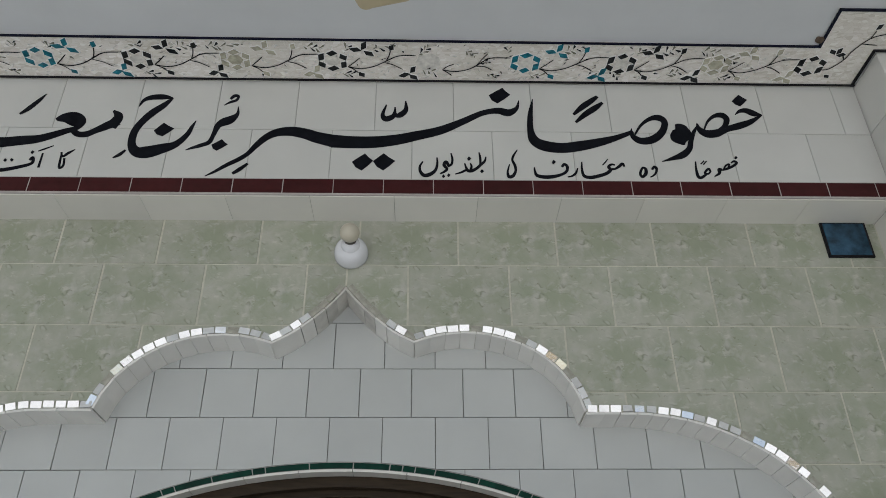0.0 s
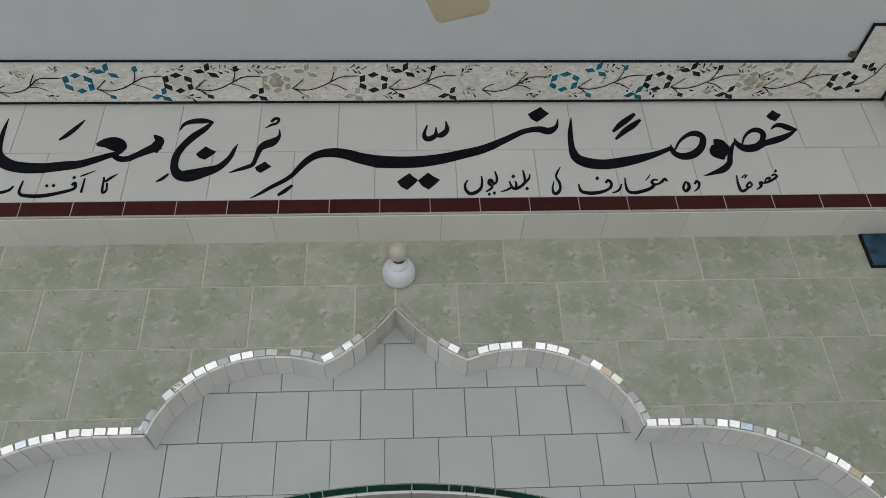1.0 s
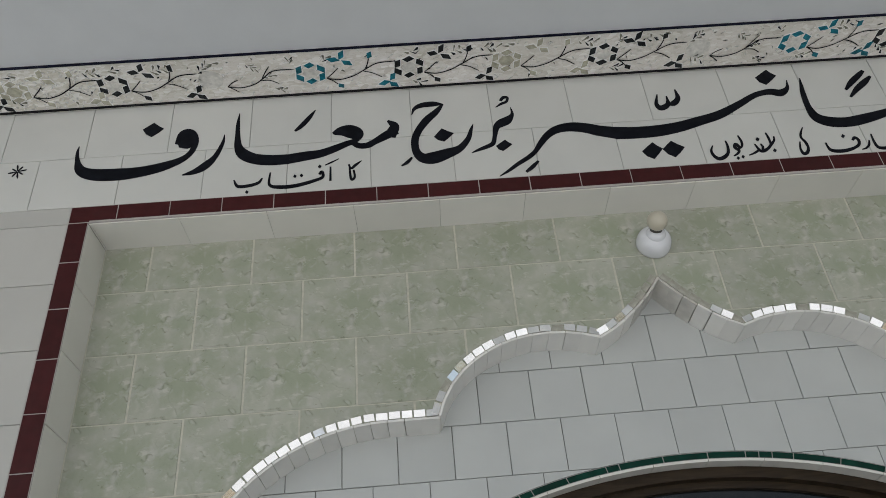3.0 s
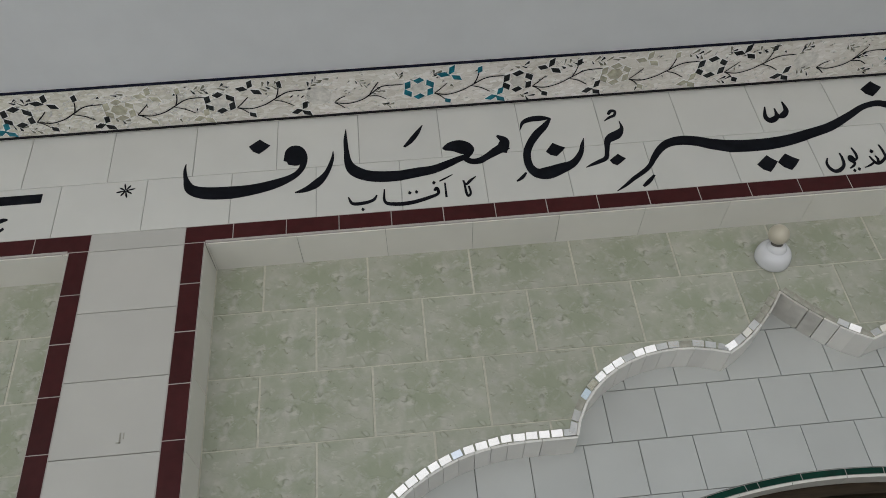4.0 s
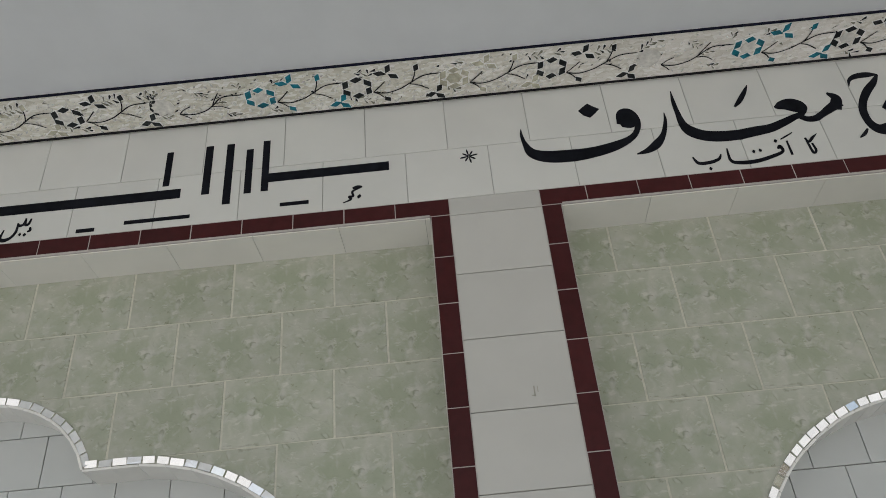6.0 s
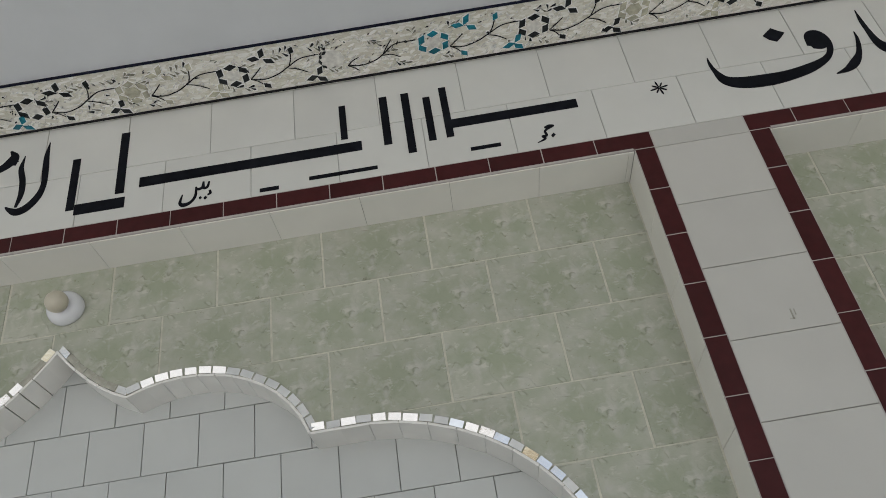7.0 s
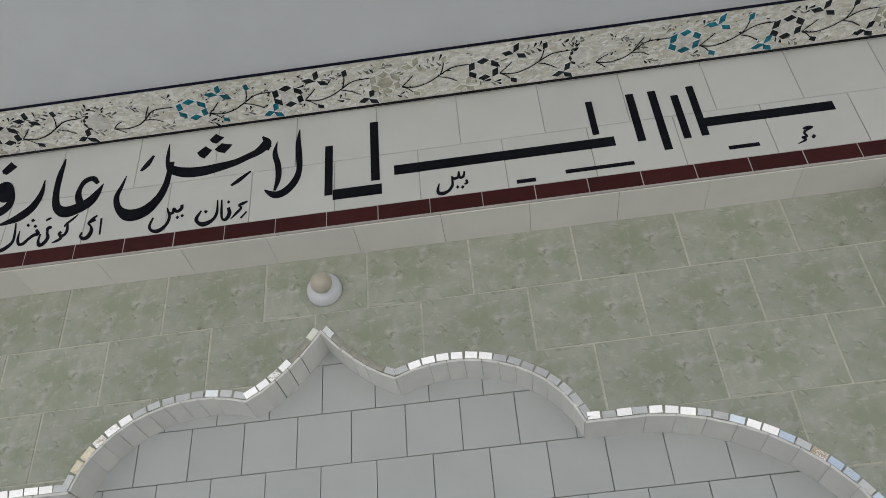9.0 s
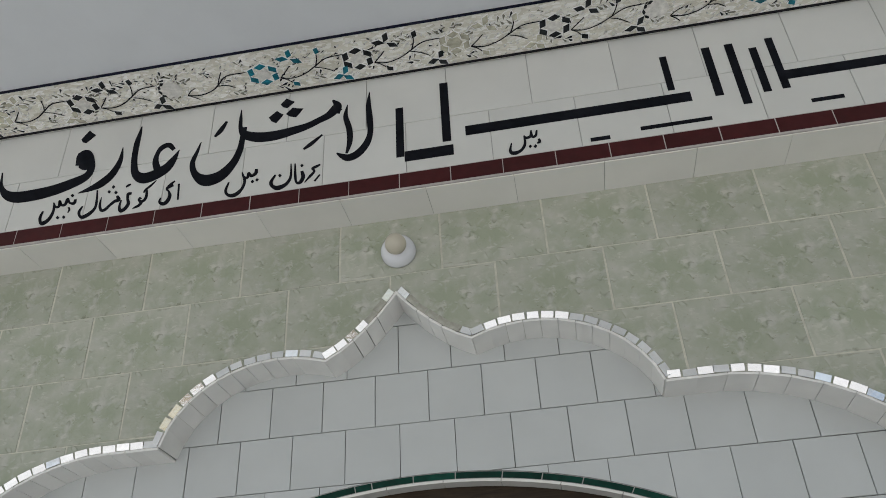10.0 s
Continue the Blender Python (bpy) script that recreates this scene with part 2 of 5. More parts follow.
# ---------------------------------------------------------------- mesh helpers
def mesh_of(name, verts, faces, mat=None, smooth=False):
    me = bpy.data.meshes.new(name)
    me.from_pydata([tuple(v) for v in verts], [], faces)
    me.validate()
    bm = bmesh.new()
    bm.from_mesh(me)
    bmesh.ops.recalc_face_normals(bm, faces=bm.faces)
    bm.to_mesh(me)
    bm.free()
    if smooth:
        me.shade_smooth()
    if mat:
        me.materials.append(mat)
    return me


def part(name, bm, mat, parent=None, label="", smooth=False):
    me = bpy.data.meshes.new(name)
    bmesh.ops.recalc_face_normals(bm, faces=bm.faces)
    bm.to_mesh(me)
    bm.free()
    if smooth:
        me.shade_smooth()
    me.materials.append(mat)
    ob = new(name, me)
    if parent:
        ob.parent = parent
    if label:
        tagged(ob, label)
    return ob


def piece(name, me, parent, m):
    ob = new(name, me)
    ob.parent = parent
    ob.matrix_world = m
    return ob


def box(bm, x0, x1, y0, y1, z0, z1):
    v = [bm.verts.new((x, y, z)) for x in (x0, x1) for y in (y0, y1) for z in (z0, z1)]
    for f in ((0, 1, 3, 2), (4, 6, 7, 5), (0, 4, 5, 1), (2, 3, 7, 6), (0, 2, 6, 4), (1, 5, 7, 3)):
        bm.faces.new([v[k] for k in f])


def lathe(bm, profile, m=None, steps=28):
    """Turns (radius, height) pairs round the local z axis."""
    rings = []
    for r, z in profile:
        rings.append([bm.verts.new((r * math.cos(2 * math.pi * k / steps), r * math.sin(2 * math.pi * k / steps), z)) for k in range(steps)])
    for a, b in zip(rings, rings[1:]):
        for k in range(steps):
            bm.faces.new((a[k], a[(k + 1) % steps], b[(k + 1) % steps], b[k]))
    bm.faces.new(rings[0])
    bm.faces.new(rings[-1][::-1])
    if m:
        bmesh.ops.transform(bm, matrix=m, verts=bm.verts)


TILE_CACHE = {}


def tile_mesh(w, h, d, mat, c=0.0012):
    """A tile, face to -y, its edges eased by a small chamfer."""
    key = (round(w, 4), round(h, 4), d, mat.name)
    if key not in TILE_CACHE:
        a, b = w / 2, h / 2
        v = [(-a, d, -b), (a, d, -b), (a, d, b), (-a, d, b), (-a, c, -b), (a, c, -b), (a, c, b), (-a, c, b),
             (-a + c, 0, -b + c), (a - c, 0, -b + c), (a - c, 0, b - c), (-a + c, 0, b - c)]
        f = [(0, 1, 2, 3)]
        for k in range(4):
            n = (k + 1) % 4
            f += [(k, n, 4 + n, 4 + k), (4 + k, 4 + n, 8 + n, 8 + k)]
        f.append((8, 9, 10, 11))
        TILE_CACHE[key] = mesh_of("tile", v, f, mat)
    return TILE_CACHE[key]


def lay(name, parent, x0, x1, z0, z1, y, mat, gap=0.002, d=0.008, lower=None, upper=None, jitter=0.0004, flip=0.0, slope=0.0, side_gap=None):
    """One tile of a wall that faces -y; lower(x) and upper(x) cut it to a curve."""
    side = (side_gap or gap) / 2
    x0, x1, z0, z1 = x0 + side, x1 - side, z0 + gap / 2, z1 - gap / 2
    if x1 - x0 < 0.006 or z1 - z0 < 0.006:
        return None
    y = y + random.uniform(-jitter, jitter)
    n = 14
    xs = [x0 + (x1 - x0) * k / n for k in range(n + 1)]
    lo = [max(z0, lower(x)) if lower else z0 for x in xs]
    hi = [min(z1, upper(x)) if upper else z1 for x in xs]
    if all(abs(a - z0) < 1e-6 for a in lo) and all(abs(b - z1) < 1e-6 for b in hi):
        t = random.uniform(-0.12, 0.12)
        return piece(name, tile_mesh(x1 - x0, z1 - z0, d, mat), parent, pose((x0 + x1) / 2, y, (z0 + z1) / 2, t, (180 if random.random() < flip else 0) - math.degrees(slope), random.uniform(-0.12, 0.12)))
    keep = [k for k in range(n + 1) if hi[k] - lo[k] > 0.001]
    if len(keep) < 2:
        return None
    cx, cz = (x0 + x1) / 2, (z0 + z1) / 2
    v, f = [], []
    for k in keep:
        for yy in (0.0, d):
            v += [(xs[k] - cx, yy, lo[k] - cz), (xs[k] - cx, yy, hi[k] - cz)]
    for k in range(len(keep) - 1):
        if keep[k + 1] != keep[k] + 1:
            continue
        a, b = 4 * k, 4 * k + 4
        f += [(a, b, b + 1, a + 1), (a + 2, a + 3, b + 3, b + 2), (a, a + 2, b + 2, b), (a + 1, b + 1, b + 3, a + 3)]
    f += [(0, 1, 3, 2), (4 * len(keep) - 4, 4 * len(keep) - 2, 4 * len(keep) - 1, 4 * len(keep) - 3)]
    return piece(name, mesh_of(name, v, f, mat), parent, pose(cx, y, cz))


def slab_over(bm, xs, low, top, y0, y1):
    """A wall between y0 and y1 from the curve low(x) up to top."""
    cols = []
    for x in xs:
        cols.append([bm.verts.new((x, y, z)) for y in (y0, y1) for z in (low(x), top)])
    for a, b in zip(cols, cols[1:]):
        for f in ((a[0], b[0], b[1], a[1]), (a[2], a[3], b[3], b[2]), (a[0], a[2], b[2], b[0]), (a[1], b[1], b[3], a[3])):
            bm.faces.new(f)
    bm.faces.new((cols[0][0], cols[0][1], cols[0][3], cols[0][2]))
    bm.faces.new((cols[-1][0], cols[-1][2], cols[-1][3], cols[-1][1]))


# ---------------------------------------------------------------- curves of the arches
# half arches, keyed by bay and side: the tip (top, fall, width), the upper lobe (centre, half width, foot, rise),
# the lower lobe (foot, rise, half width beyond 0.80)
HALVES = {
    (0, -1): ((2.570, 0.190, 0.221), (0.345, 0.333, 2.132, 0.280), (1.70, 0.486, 0.525)),
    (0, 1): ((2.570, 0.185, 0.221), (0.355, 0.333, 2.132, 0.288), (1.70, 0.475, 0.570)),
    (1, -1): ((2.556, 0.196, 0.215), (0.335, 0.333, 2.108, 0.280), (1.68, 0.486, 0.525)),
    (1, 1): ((2.556, 0.178, 0.221), (0.360, 0.340, 2.125, 0.288), (1.70, 0.499, 0.565)),
}


def pieces_of_arch(d, n):
    """Heights of the tip, the upper and the lower lobe of bay n at the signed distance d from its middle."""
    (top, fall, wide), (c, w, foot, rise), (foot2, rise2, w2) = HALVES[n, 1 if d > 0 else -1]
    d = abs(d)
    u = d / wide
    tip = top - fall * (1.55 * u - 0.55 * u * u) if u < 1.12 else 0.0
    lobe = foot + rise * math.sqrt(1 - ((d - c) / w) ** 2) if abs(d - c) < w and u > 0.8 else 0.0
    q = max(0.0, d - 0.80) / w2
    return tip, lobe, foot2 + rise2 * math.sqrt(1 - q * q) if q < 1 else 0.0


def cusped(d, n=0):
    return max(pieces_of_arch(d, n))


def breaks(n, side):
    """Where the curve changes from the tip to the upper lobe, to the lower lobe, and ends."""
    which = [max(range(3), key=lambda k: pieces_of_arch(side * q / 2000, n)[k]) for q in range(2, 2000)]
    return which.index(1) / 2000 + 0.001, which.index(2) / 2000 + 0.001, 0.80 + HALVES[n, side][2][2]


DOOR_A, DOOR_B, DOOR_Z = 1.0, 0.60, 1.465


def door_curve(d, grow=0.0, drop=0.0):
    d = abs(d)
    a, b = DOOR_A + grow, DOOR_B + grow
    return DOOR_Z - drop + b * math.sqrt(1 - (d / a) ** 2) if d < a else 0.0


def along(fn, d0, d1, step):
    """Points and tangents at equal steps along the curve z = fn(d)."""
    n = 400
    pts = [Vector((d0 + (d1 - d0) * k / n, fn(d0 + (d1 - d0) * k / n))) for k in range(n + 1)]
    acc = [0.0]
    for a, b in zip(pts, pts[1:]):
        acc.append(acc[-1] + (b - a).length)
    count = max(1, round(acc[-1] / step))
    out, k = [], 0
    for i in range(count):
        want = (i + 0.5) / count * acc[-1]
        while acc[k + 1] < want:
            k += 1
        t = (pts[k + 1] - pts[k]).normalized()
        out.append((pts[k].lerp(pts[k + 1], (want - acc[k]) / (acc[k + 1] - acc[k])), math.atan2(t.y, t.x), acc[-1] / count))
    return out


# ---------------------------------------------------------------- floor, ceiling, closing walls
bm = bmesh.new()
box(bm, X_LEFT, X_RIGHT, -1.6, 7.0, -0.2, 0.0)
tagged(part("floor", bm, M_FLOOR), "worn grey terrazzo verandah floor", "floor", kind="structure")
bm = bmesh.new()
box(bm, -6000, 6000, -6000, 6000, -0.6, -0.35)
tagged(part("ground", bm, M_GROUND), "pale marble courtyard ground in sunlight", "ground", kind="structure")
bm = bmesh.new()
box(bm, X_LEFT, X_RIGHT, -1.6, 7.0, Z_CEIL, Z_CEIL + 0.3)
ceiling = tagged(part("ceiling", bm, M_CEIL), "flat white painted verandah ceiling", "ceiling", kind="structure")
for nm, a in (("wall_west", (X_LEFT - 0.25, X_LEFT, Y_FRONT + 0.006, 7.0)), ("wall_east", (X_RIGHT, X_RIGHT + 0.25, -1.6, 7.0)), ("wall_back", (X_LEFT, X_RIGHT, 7.0, 7.25))):
    bm = bmesh.new()
    box(bm, *a, 0.0, Z_CEIL + 0.3)
    tagged(part(nm, bm, M_PLASTER), "plain white plastered wall", "wall", kind="structure")

# ---------------------------------------------------------------- the tiled wall
bm = bmesh.new()
box(bm, -5.64, 1.386, Y_FRONT + 0.003, 2.75, Z_SOFFIT + 0.006, Z_CEIL)
band = tagged(part("wall_band", bm, M_GROUT_LIGHT), "white tiled wall band over the arched bays, lettered in black", "wall", kind="structure")
bm = bmesh.new()
box(bm, -2.314, -1.942, Y_FRONT + 0.006, 2.75, 0.0, Z_SOFFIT + 0.006)
pier = tagged(part("wall_pier", bm, M_GROUT_LIGHT), "white tiled pier edged with dark red tiles between two bays", "pier", kind="structure")
bm = bmesh.new()
box(bm, 1.392, X_RIGHT, Y_PIER + 0.006, 2.75, 0.0, Z_CEIL)
pier_east = tagged(part("wall_pier_east", bm, M_GROUT_LIGHT), "white tiled pier that stands forward at the corner", "pier", kind="structure")
bm = bmesh.new()
box(bm, X_LEFT, -5.646, Y_FRONT + 0.006, 2.75, 0.0, Z_CEIL)
pier_west = tagged(part("wall_pier_west", bm, M_GROUT_LIGHT), "white tiled pier beside the further bay", "pier", kind="structure")

panels, backs = [], []
for n, (xl, xr, mid, z_row, x_row, dmid) in enumerate(BAYS):
    xs = sorted({xl + (xr - xl) * k / 160 for k in range(161)} | {mid + s * (q + e) for s in (-1, 1) for q in breaks(n, s) for e in (-0.04, -0.03, -0.02, -0.012, -0.006, -0.0005, 0.0005)} | {mid})
    bm = bmesh.new()
    slab_over(bm, xs, lambda x: cusped(x - mid, n) + 0.001, Z_SOFFIT + 0.006, Y_GREEN + 0.0018, Y_WHITE + 0.05)
    panels.append(tagged(part("wall_bay_panel", bm, M_GROUT_CREAM), "pale green marbled tile wall cut by a cusped arch", "wall", kind="structure"))
    xs = sorted({mid - 1.4 + 2.8 * k / 120 for k in range(121)} | {dmid + s * (DOOR_A + e) for s in (-1, 1) for e in (-0.0005, 0.0005, -0.01, -0.03)})
    bm = bmesh.new()
    slab_over(bm, xs, lambda x: door_curve(x - dmid, 0.0, DROP[n]), 2.72, Y_WHITE + 0.006, Y_WHITE + 0.12)
    backs.append(tagged(part("wall_tympanum", bm, M_GROUT_GREY), "white tiled wall under the cusped arch, with an arched doorway", "wall", kind="structure"))

# letterband: two courses of white tiles, with the joints of one over the middles of the other
for z0, z1, x_at in ((Z_RED, 3.061, -2.126), (3.061, Z_CEIL - 0.001, -1.993)):
    # the western tiles are a little wider
    edges = [x_at + 0.2535 * k for k in range(14)]
    edges = [x_at - 0.2555 * k for k in range(14, 0, -1)] + edges + [1.384]
    edges = sorted({min(max(x, -5.64), 1.384) for x in edges})
    for a, b in zip(edges, edges[1:]):
        lay("tile", band, a, b, z0, z1, Y_FRONT, M_WHITE_BAND, 0.0016)
# red edging on a white bed
bm = bmesh.new()
for xl, xr, *_ in BAYS:
    box(bm, xl - 0.06, min(xr + 0.06, 1.3845), Y_FRONT + 0.0006, Y_FRONT + 0.003, Z_SOFFIT + 0.0005, Z_RED + 0.001)
part("edging_bed", bm, M_GROUT_WHITE, band, "white grout bed of the red edging")
bm = bmesh.new()
for a, b in ((-2.3195, -2.261), (-1.996, -1.9365)):
    box(bm, a, b, Y_FRONT + 0.0006, Y_FRONT + 0.006, 0.0, Z_SOFFIT)
part("edging_bed", bm, M_GROUT_WHITE, pier, "white grout bed of the red edging")
for (xl, xr, *_), joint, pitch in zip(BAYS, (-1.401, -2.422), (0.1522, 0.1515)):
    x, end = xl - 0.059, xr + 0.058 if xr < 0 else 1.384
    while x < end - 0.01:
        nxt = joint + pitch * (math.floor((x - joint) / pitch + 1e-6) + 1)
        nxt = end if end - nxt < 0.02 else nxt
        lay("red_tile", band, x, min(nxt, end), Z_SOFFIT, Z_RED, Y_FRONT - 0.0005, M_RED, 0.0022)
        x = nxt
for x0, x1 in ((-2.262, -1.995),):
    for a, b, first in ((-2.319, -2.262, 2.664), (-1.995, -1.937, 2.671)):
        z, z1 = Z_SOFFIT, first
        while z > 0:
            lay("red_tile", pier, a, b, max(0, z1), z, Y_FRONT - 0.0005, M_RED, 0.0022)
            z, z1 = z1, z1 - 0.1512
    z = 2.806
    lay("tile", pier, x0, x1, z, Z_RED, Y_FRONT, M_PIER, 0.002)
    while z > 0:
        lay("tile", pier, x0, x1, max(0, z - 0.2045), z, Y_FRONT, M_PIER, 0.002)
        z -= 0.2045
# pier at the corner, its face and its return
z = Z_CEIL - 0.001
while z > 0:
    z1 = max(0, z - 0.2045)
    for k in range(6):
        lay("tile", pier_east, 1.386 + 0.268 * k, 1.386 + 0.268 * (k + 1), z1, z, Y_PIER, M_WHITE_BAND, 0.002)
    w = Y_FRONT + 0.009 - Y_PIER
    piece("tile", tile_mesh(w - 0.003, z - z1 - 0.002, 0.008, M_WHITE_BAND), pier_east, pose(1.3855, Y_PIER + w / 2, (z + z1) / 2, 0, 0, -90))
    z = z1
z = Z_CEIL - 0.001
while z > 0:
    z1 = max(0, z - 0.2045)
    for k in range(7):
        lay("tile", pier_west, -5.641 - 0.268 * (k + 1), -5.641 - 0.268 * k, z1, z, Y_FRONT, M_WHITE_BAND, 0.002)
    z = z1

# pale grout along the lower edge of the red edging
for n, (xl, xr, mid, *_ ) in enumerate(BAYS):
    bm = bmesh.new()
    box(bm, xl + 0.002, xr - 0.002, Y_FRONT - 0.0014, Y_FRONT + 0.0075, Z_SOFFIT - 0.0022, Z_SOFFIT + 0.0045)
    part("grout_bead", bm, M_GROUT_WHITE, band, "pale grout bead under the red edging")

# reveals of the bays: soffit and sides
for n, (xl, xr, mid, *_ ) in enumerate(BAYS):
    deep = Y_GREEN - Y_FRONT
    x = (-0.15, -2.59)[n] - 0.2542 * (8 if n == 0 else 12)
    while x < xr:
        a, b = max(x, xl + 0.001), min(x + 0.2542, xr - 0.001)
        if b - a > 0.004:
            piece("reveal_tile", tile_mesh(b - a - 0.0012, deep, 0.006, M_REVEAL), band, pose((a + b) / 2, Y_FRONT + deep / 2 + 0.004, Z_SOFFIT, -90, 0, 0))
        x += 0.2542
    owner_l = pier_west if n else pier
    owner_r = pier if n else pier_east
    z = Z_SOFFIT - 0.004
    while z > 0:
        z1 = max(0, z - 0.2045)
        h = z - z1 - 0.002
        piece("reveal_tile", tile_mesh(deep, h, 0.006, M_REVEAL), owner_l, pose(xl, Y_FRONT + deep / 2 + 0.004, (z + z1) / 2, 0, 0, 90))
        piece("reveal_tile", tile_mesh(deep, h, 0.006, M_REVEAL), owner_r, pose(xr, Y_FRONT + deep / 2 + 0.004, (z + z1) / 2, 0, 0, -90))
        z = z1

# green field; the courses of the further bay climb a little to the east
for n, (xl, xr, mid, z_row, x_row, dmid) in enumerate(BAYS):
    wide, high, climb = ((0.3064, 0.2048, 0.0), (0.3048, 0.2012, 0.0085))[n]
    rows = [(z_row, Z_SOFFIT + 0.012, 0.0)]
    z, k = z_row, 1
    while z > 0.02:
        rows.append((max(0, z - high), z, 0.5 * wide * (k % 2)))
        z, k = z - high, k + 1
    for z0, z1, off in rows:
        x = x_row + off - wide * math.ceil((x_row + off - xl) / wide)
        while x < xr:
            a, b = max(x, xl + 0.001), min(x + wide, xr - 0.001)
            if x == mid:
                b = x_row + off + wide * math.ceil((mid - x_row - off) / wide)
            if z1 == z_row and a + 0.03 < mid < b - 0.03 and x != mid:
                b = mid
            dz = climb * ((a + b) / 2 - mid)
            low = lambda q: cusped(q - mid, n)
            if abs((a + b) / 2 - mid) > 1.2 or z1 > 1.7:
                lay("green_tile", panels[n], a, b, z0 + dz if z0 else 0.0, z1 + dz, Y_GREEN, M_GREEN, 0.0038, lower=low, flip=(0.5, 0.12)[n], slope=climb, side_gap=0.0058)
            x = mid if b == mid else x + wide if x != mid else x_row + off + wide * math.ceil((mid - x_row - off) / wide)

# white field under the cusped arch
for n, (xl, xr, mid, z_row, x_row, dmid) in enumerate(BAYS):
    z, k = (2.648, 0)
    # where a joint of each course stands: odd and even courses
    joints = ((-0.3260, -0.2445), (-4.0005, -4.0690))[n]
    while z > 0.02:
        z0 = max(0, z - 0.1503)
        x = joints[(k + 1) % 2] - 0.151 * 10
        while x < mid + 1.40:
            if x + 0.151 > mid - 1.34:
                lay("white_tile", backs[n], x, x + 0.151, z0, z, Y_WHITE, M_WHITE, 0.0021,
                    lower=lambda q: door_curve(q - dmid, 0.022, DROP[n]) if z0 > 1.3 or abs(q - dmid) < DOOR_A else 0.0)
            x += 0.151
        z, k = z - 0.1503, k + 1

# cusped edge: mirror pieces on the face, narrow white tiles on the underside
# stretches, keyed by bay: where the pieces lean enough to show the court outside instead of the ceiling
LIT = (((-1.30, -0.70), (-0.62, -0.40), (-0.21, -0.13), (0.15, 0.21), (0.27, 0.64), (0.70, 0.80), (0.88, 0.93), (1.02, 1.30)),
       ((-1.30, -0.72), (-0.66, -0.46), (-0.21, -0.07), (-0.02, 0.02), (0.23, 0.47), (0.70, 1.0), (1.06, 1.13), (1.2, 1.24)))
for n, (xl, xr, mid, *_ ) in enumerate(BAYS):
    for s in (-1, 1):
        e1, e2, e3 = breaks(n, s)
        for d0, d1 in ((0.003, e1 - 0.001), (e1, e2 - 0.001), (e2, e3 - 0.004)):
            for i, (p, ang, ln) in enumerate(along(lambda d: cusped(s * d, n), d0, d1, (0.033, 0.039)[n])):
                if p.y < 1.5:
                    continue
                nx, nz = -math.sin(ang), math.cos(ang)
                x, z = mid + s * (p.x + nx * 0.0095), p.y + nz * 0.0095
                turn = pose(0, 0, 0, 0, -s * math.degrees(ang), 0)
                bare = d0 < 0.1 and p.y > ((2.475, 2.46) if s < 0 else (2.455, 2.40))[n] and not (n and i == 0)
                bare = bare or (random.random() < 0.06 and not n)
                lit = any(a < s * p.x < b for a, b in LIT[n]) != (random.random() < 0.10)
                tip = 0.5 * math.degrees(math.atan2(p.y - 1.41, 2.1)) + (random.gauss(5.5, 1.0) if lit else random.gauss(-9.0, 2.0))
                me = tile_mesh(round((ln - 0.0022) * random.choice((0.9, 0.96, 1.0, 1.04)), 3), 0.0195, 0.004, M_STAIN if bare else M_MIRROR, 0.0006)
                piece("mirror_piece", me, panels[n], Matrix.Translation((x, Y_GREEN - (0.0012 if bare else 0.0035), z)) @ turn @ pose(0, 0, random.gauss(0, 0.0006), 0 if bare else tip, random.gauss(0, 1.2), random.gauss(0, 1.6)))
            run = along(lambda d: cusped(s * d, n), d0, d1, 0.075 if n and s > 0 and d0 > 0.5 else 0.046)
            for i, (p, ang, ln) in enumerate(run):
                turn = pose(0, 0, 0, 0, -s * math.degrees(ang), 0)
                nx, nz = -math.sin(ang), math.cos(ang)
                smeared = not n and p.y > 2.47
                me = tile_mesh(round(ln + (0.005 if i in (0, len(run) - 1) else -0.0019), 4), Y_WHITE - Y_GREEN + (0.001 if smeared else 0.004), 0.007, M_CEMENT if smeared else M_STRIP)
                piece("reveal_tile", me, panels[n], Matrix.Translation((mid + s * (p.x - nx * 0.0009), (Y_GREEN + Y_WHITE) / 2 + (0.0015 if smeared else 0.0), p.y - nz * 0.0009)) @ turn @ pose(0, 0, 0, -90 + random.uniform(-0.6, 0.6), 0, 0))

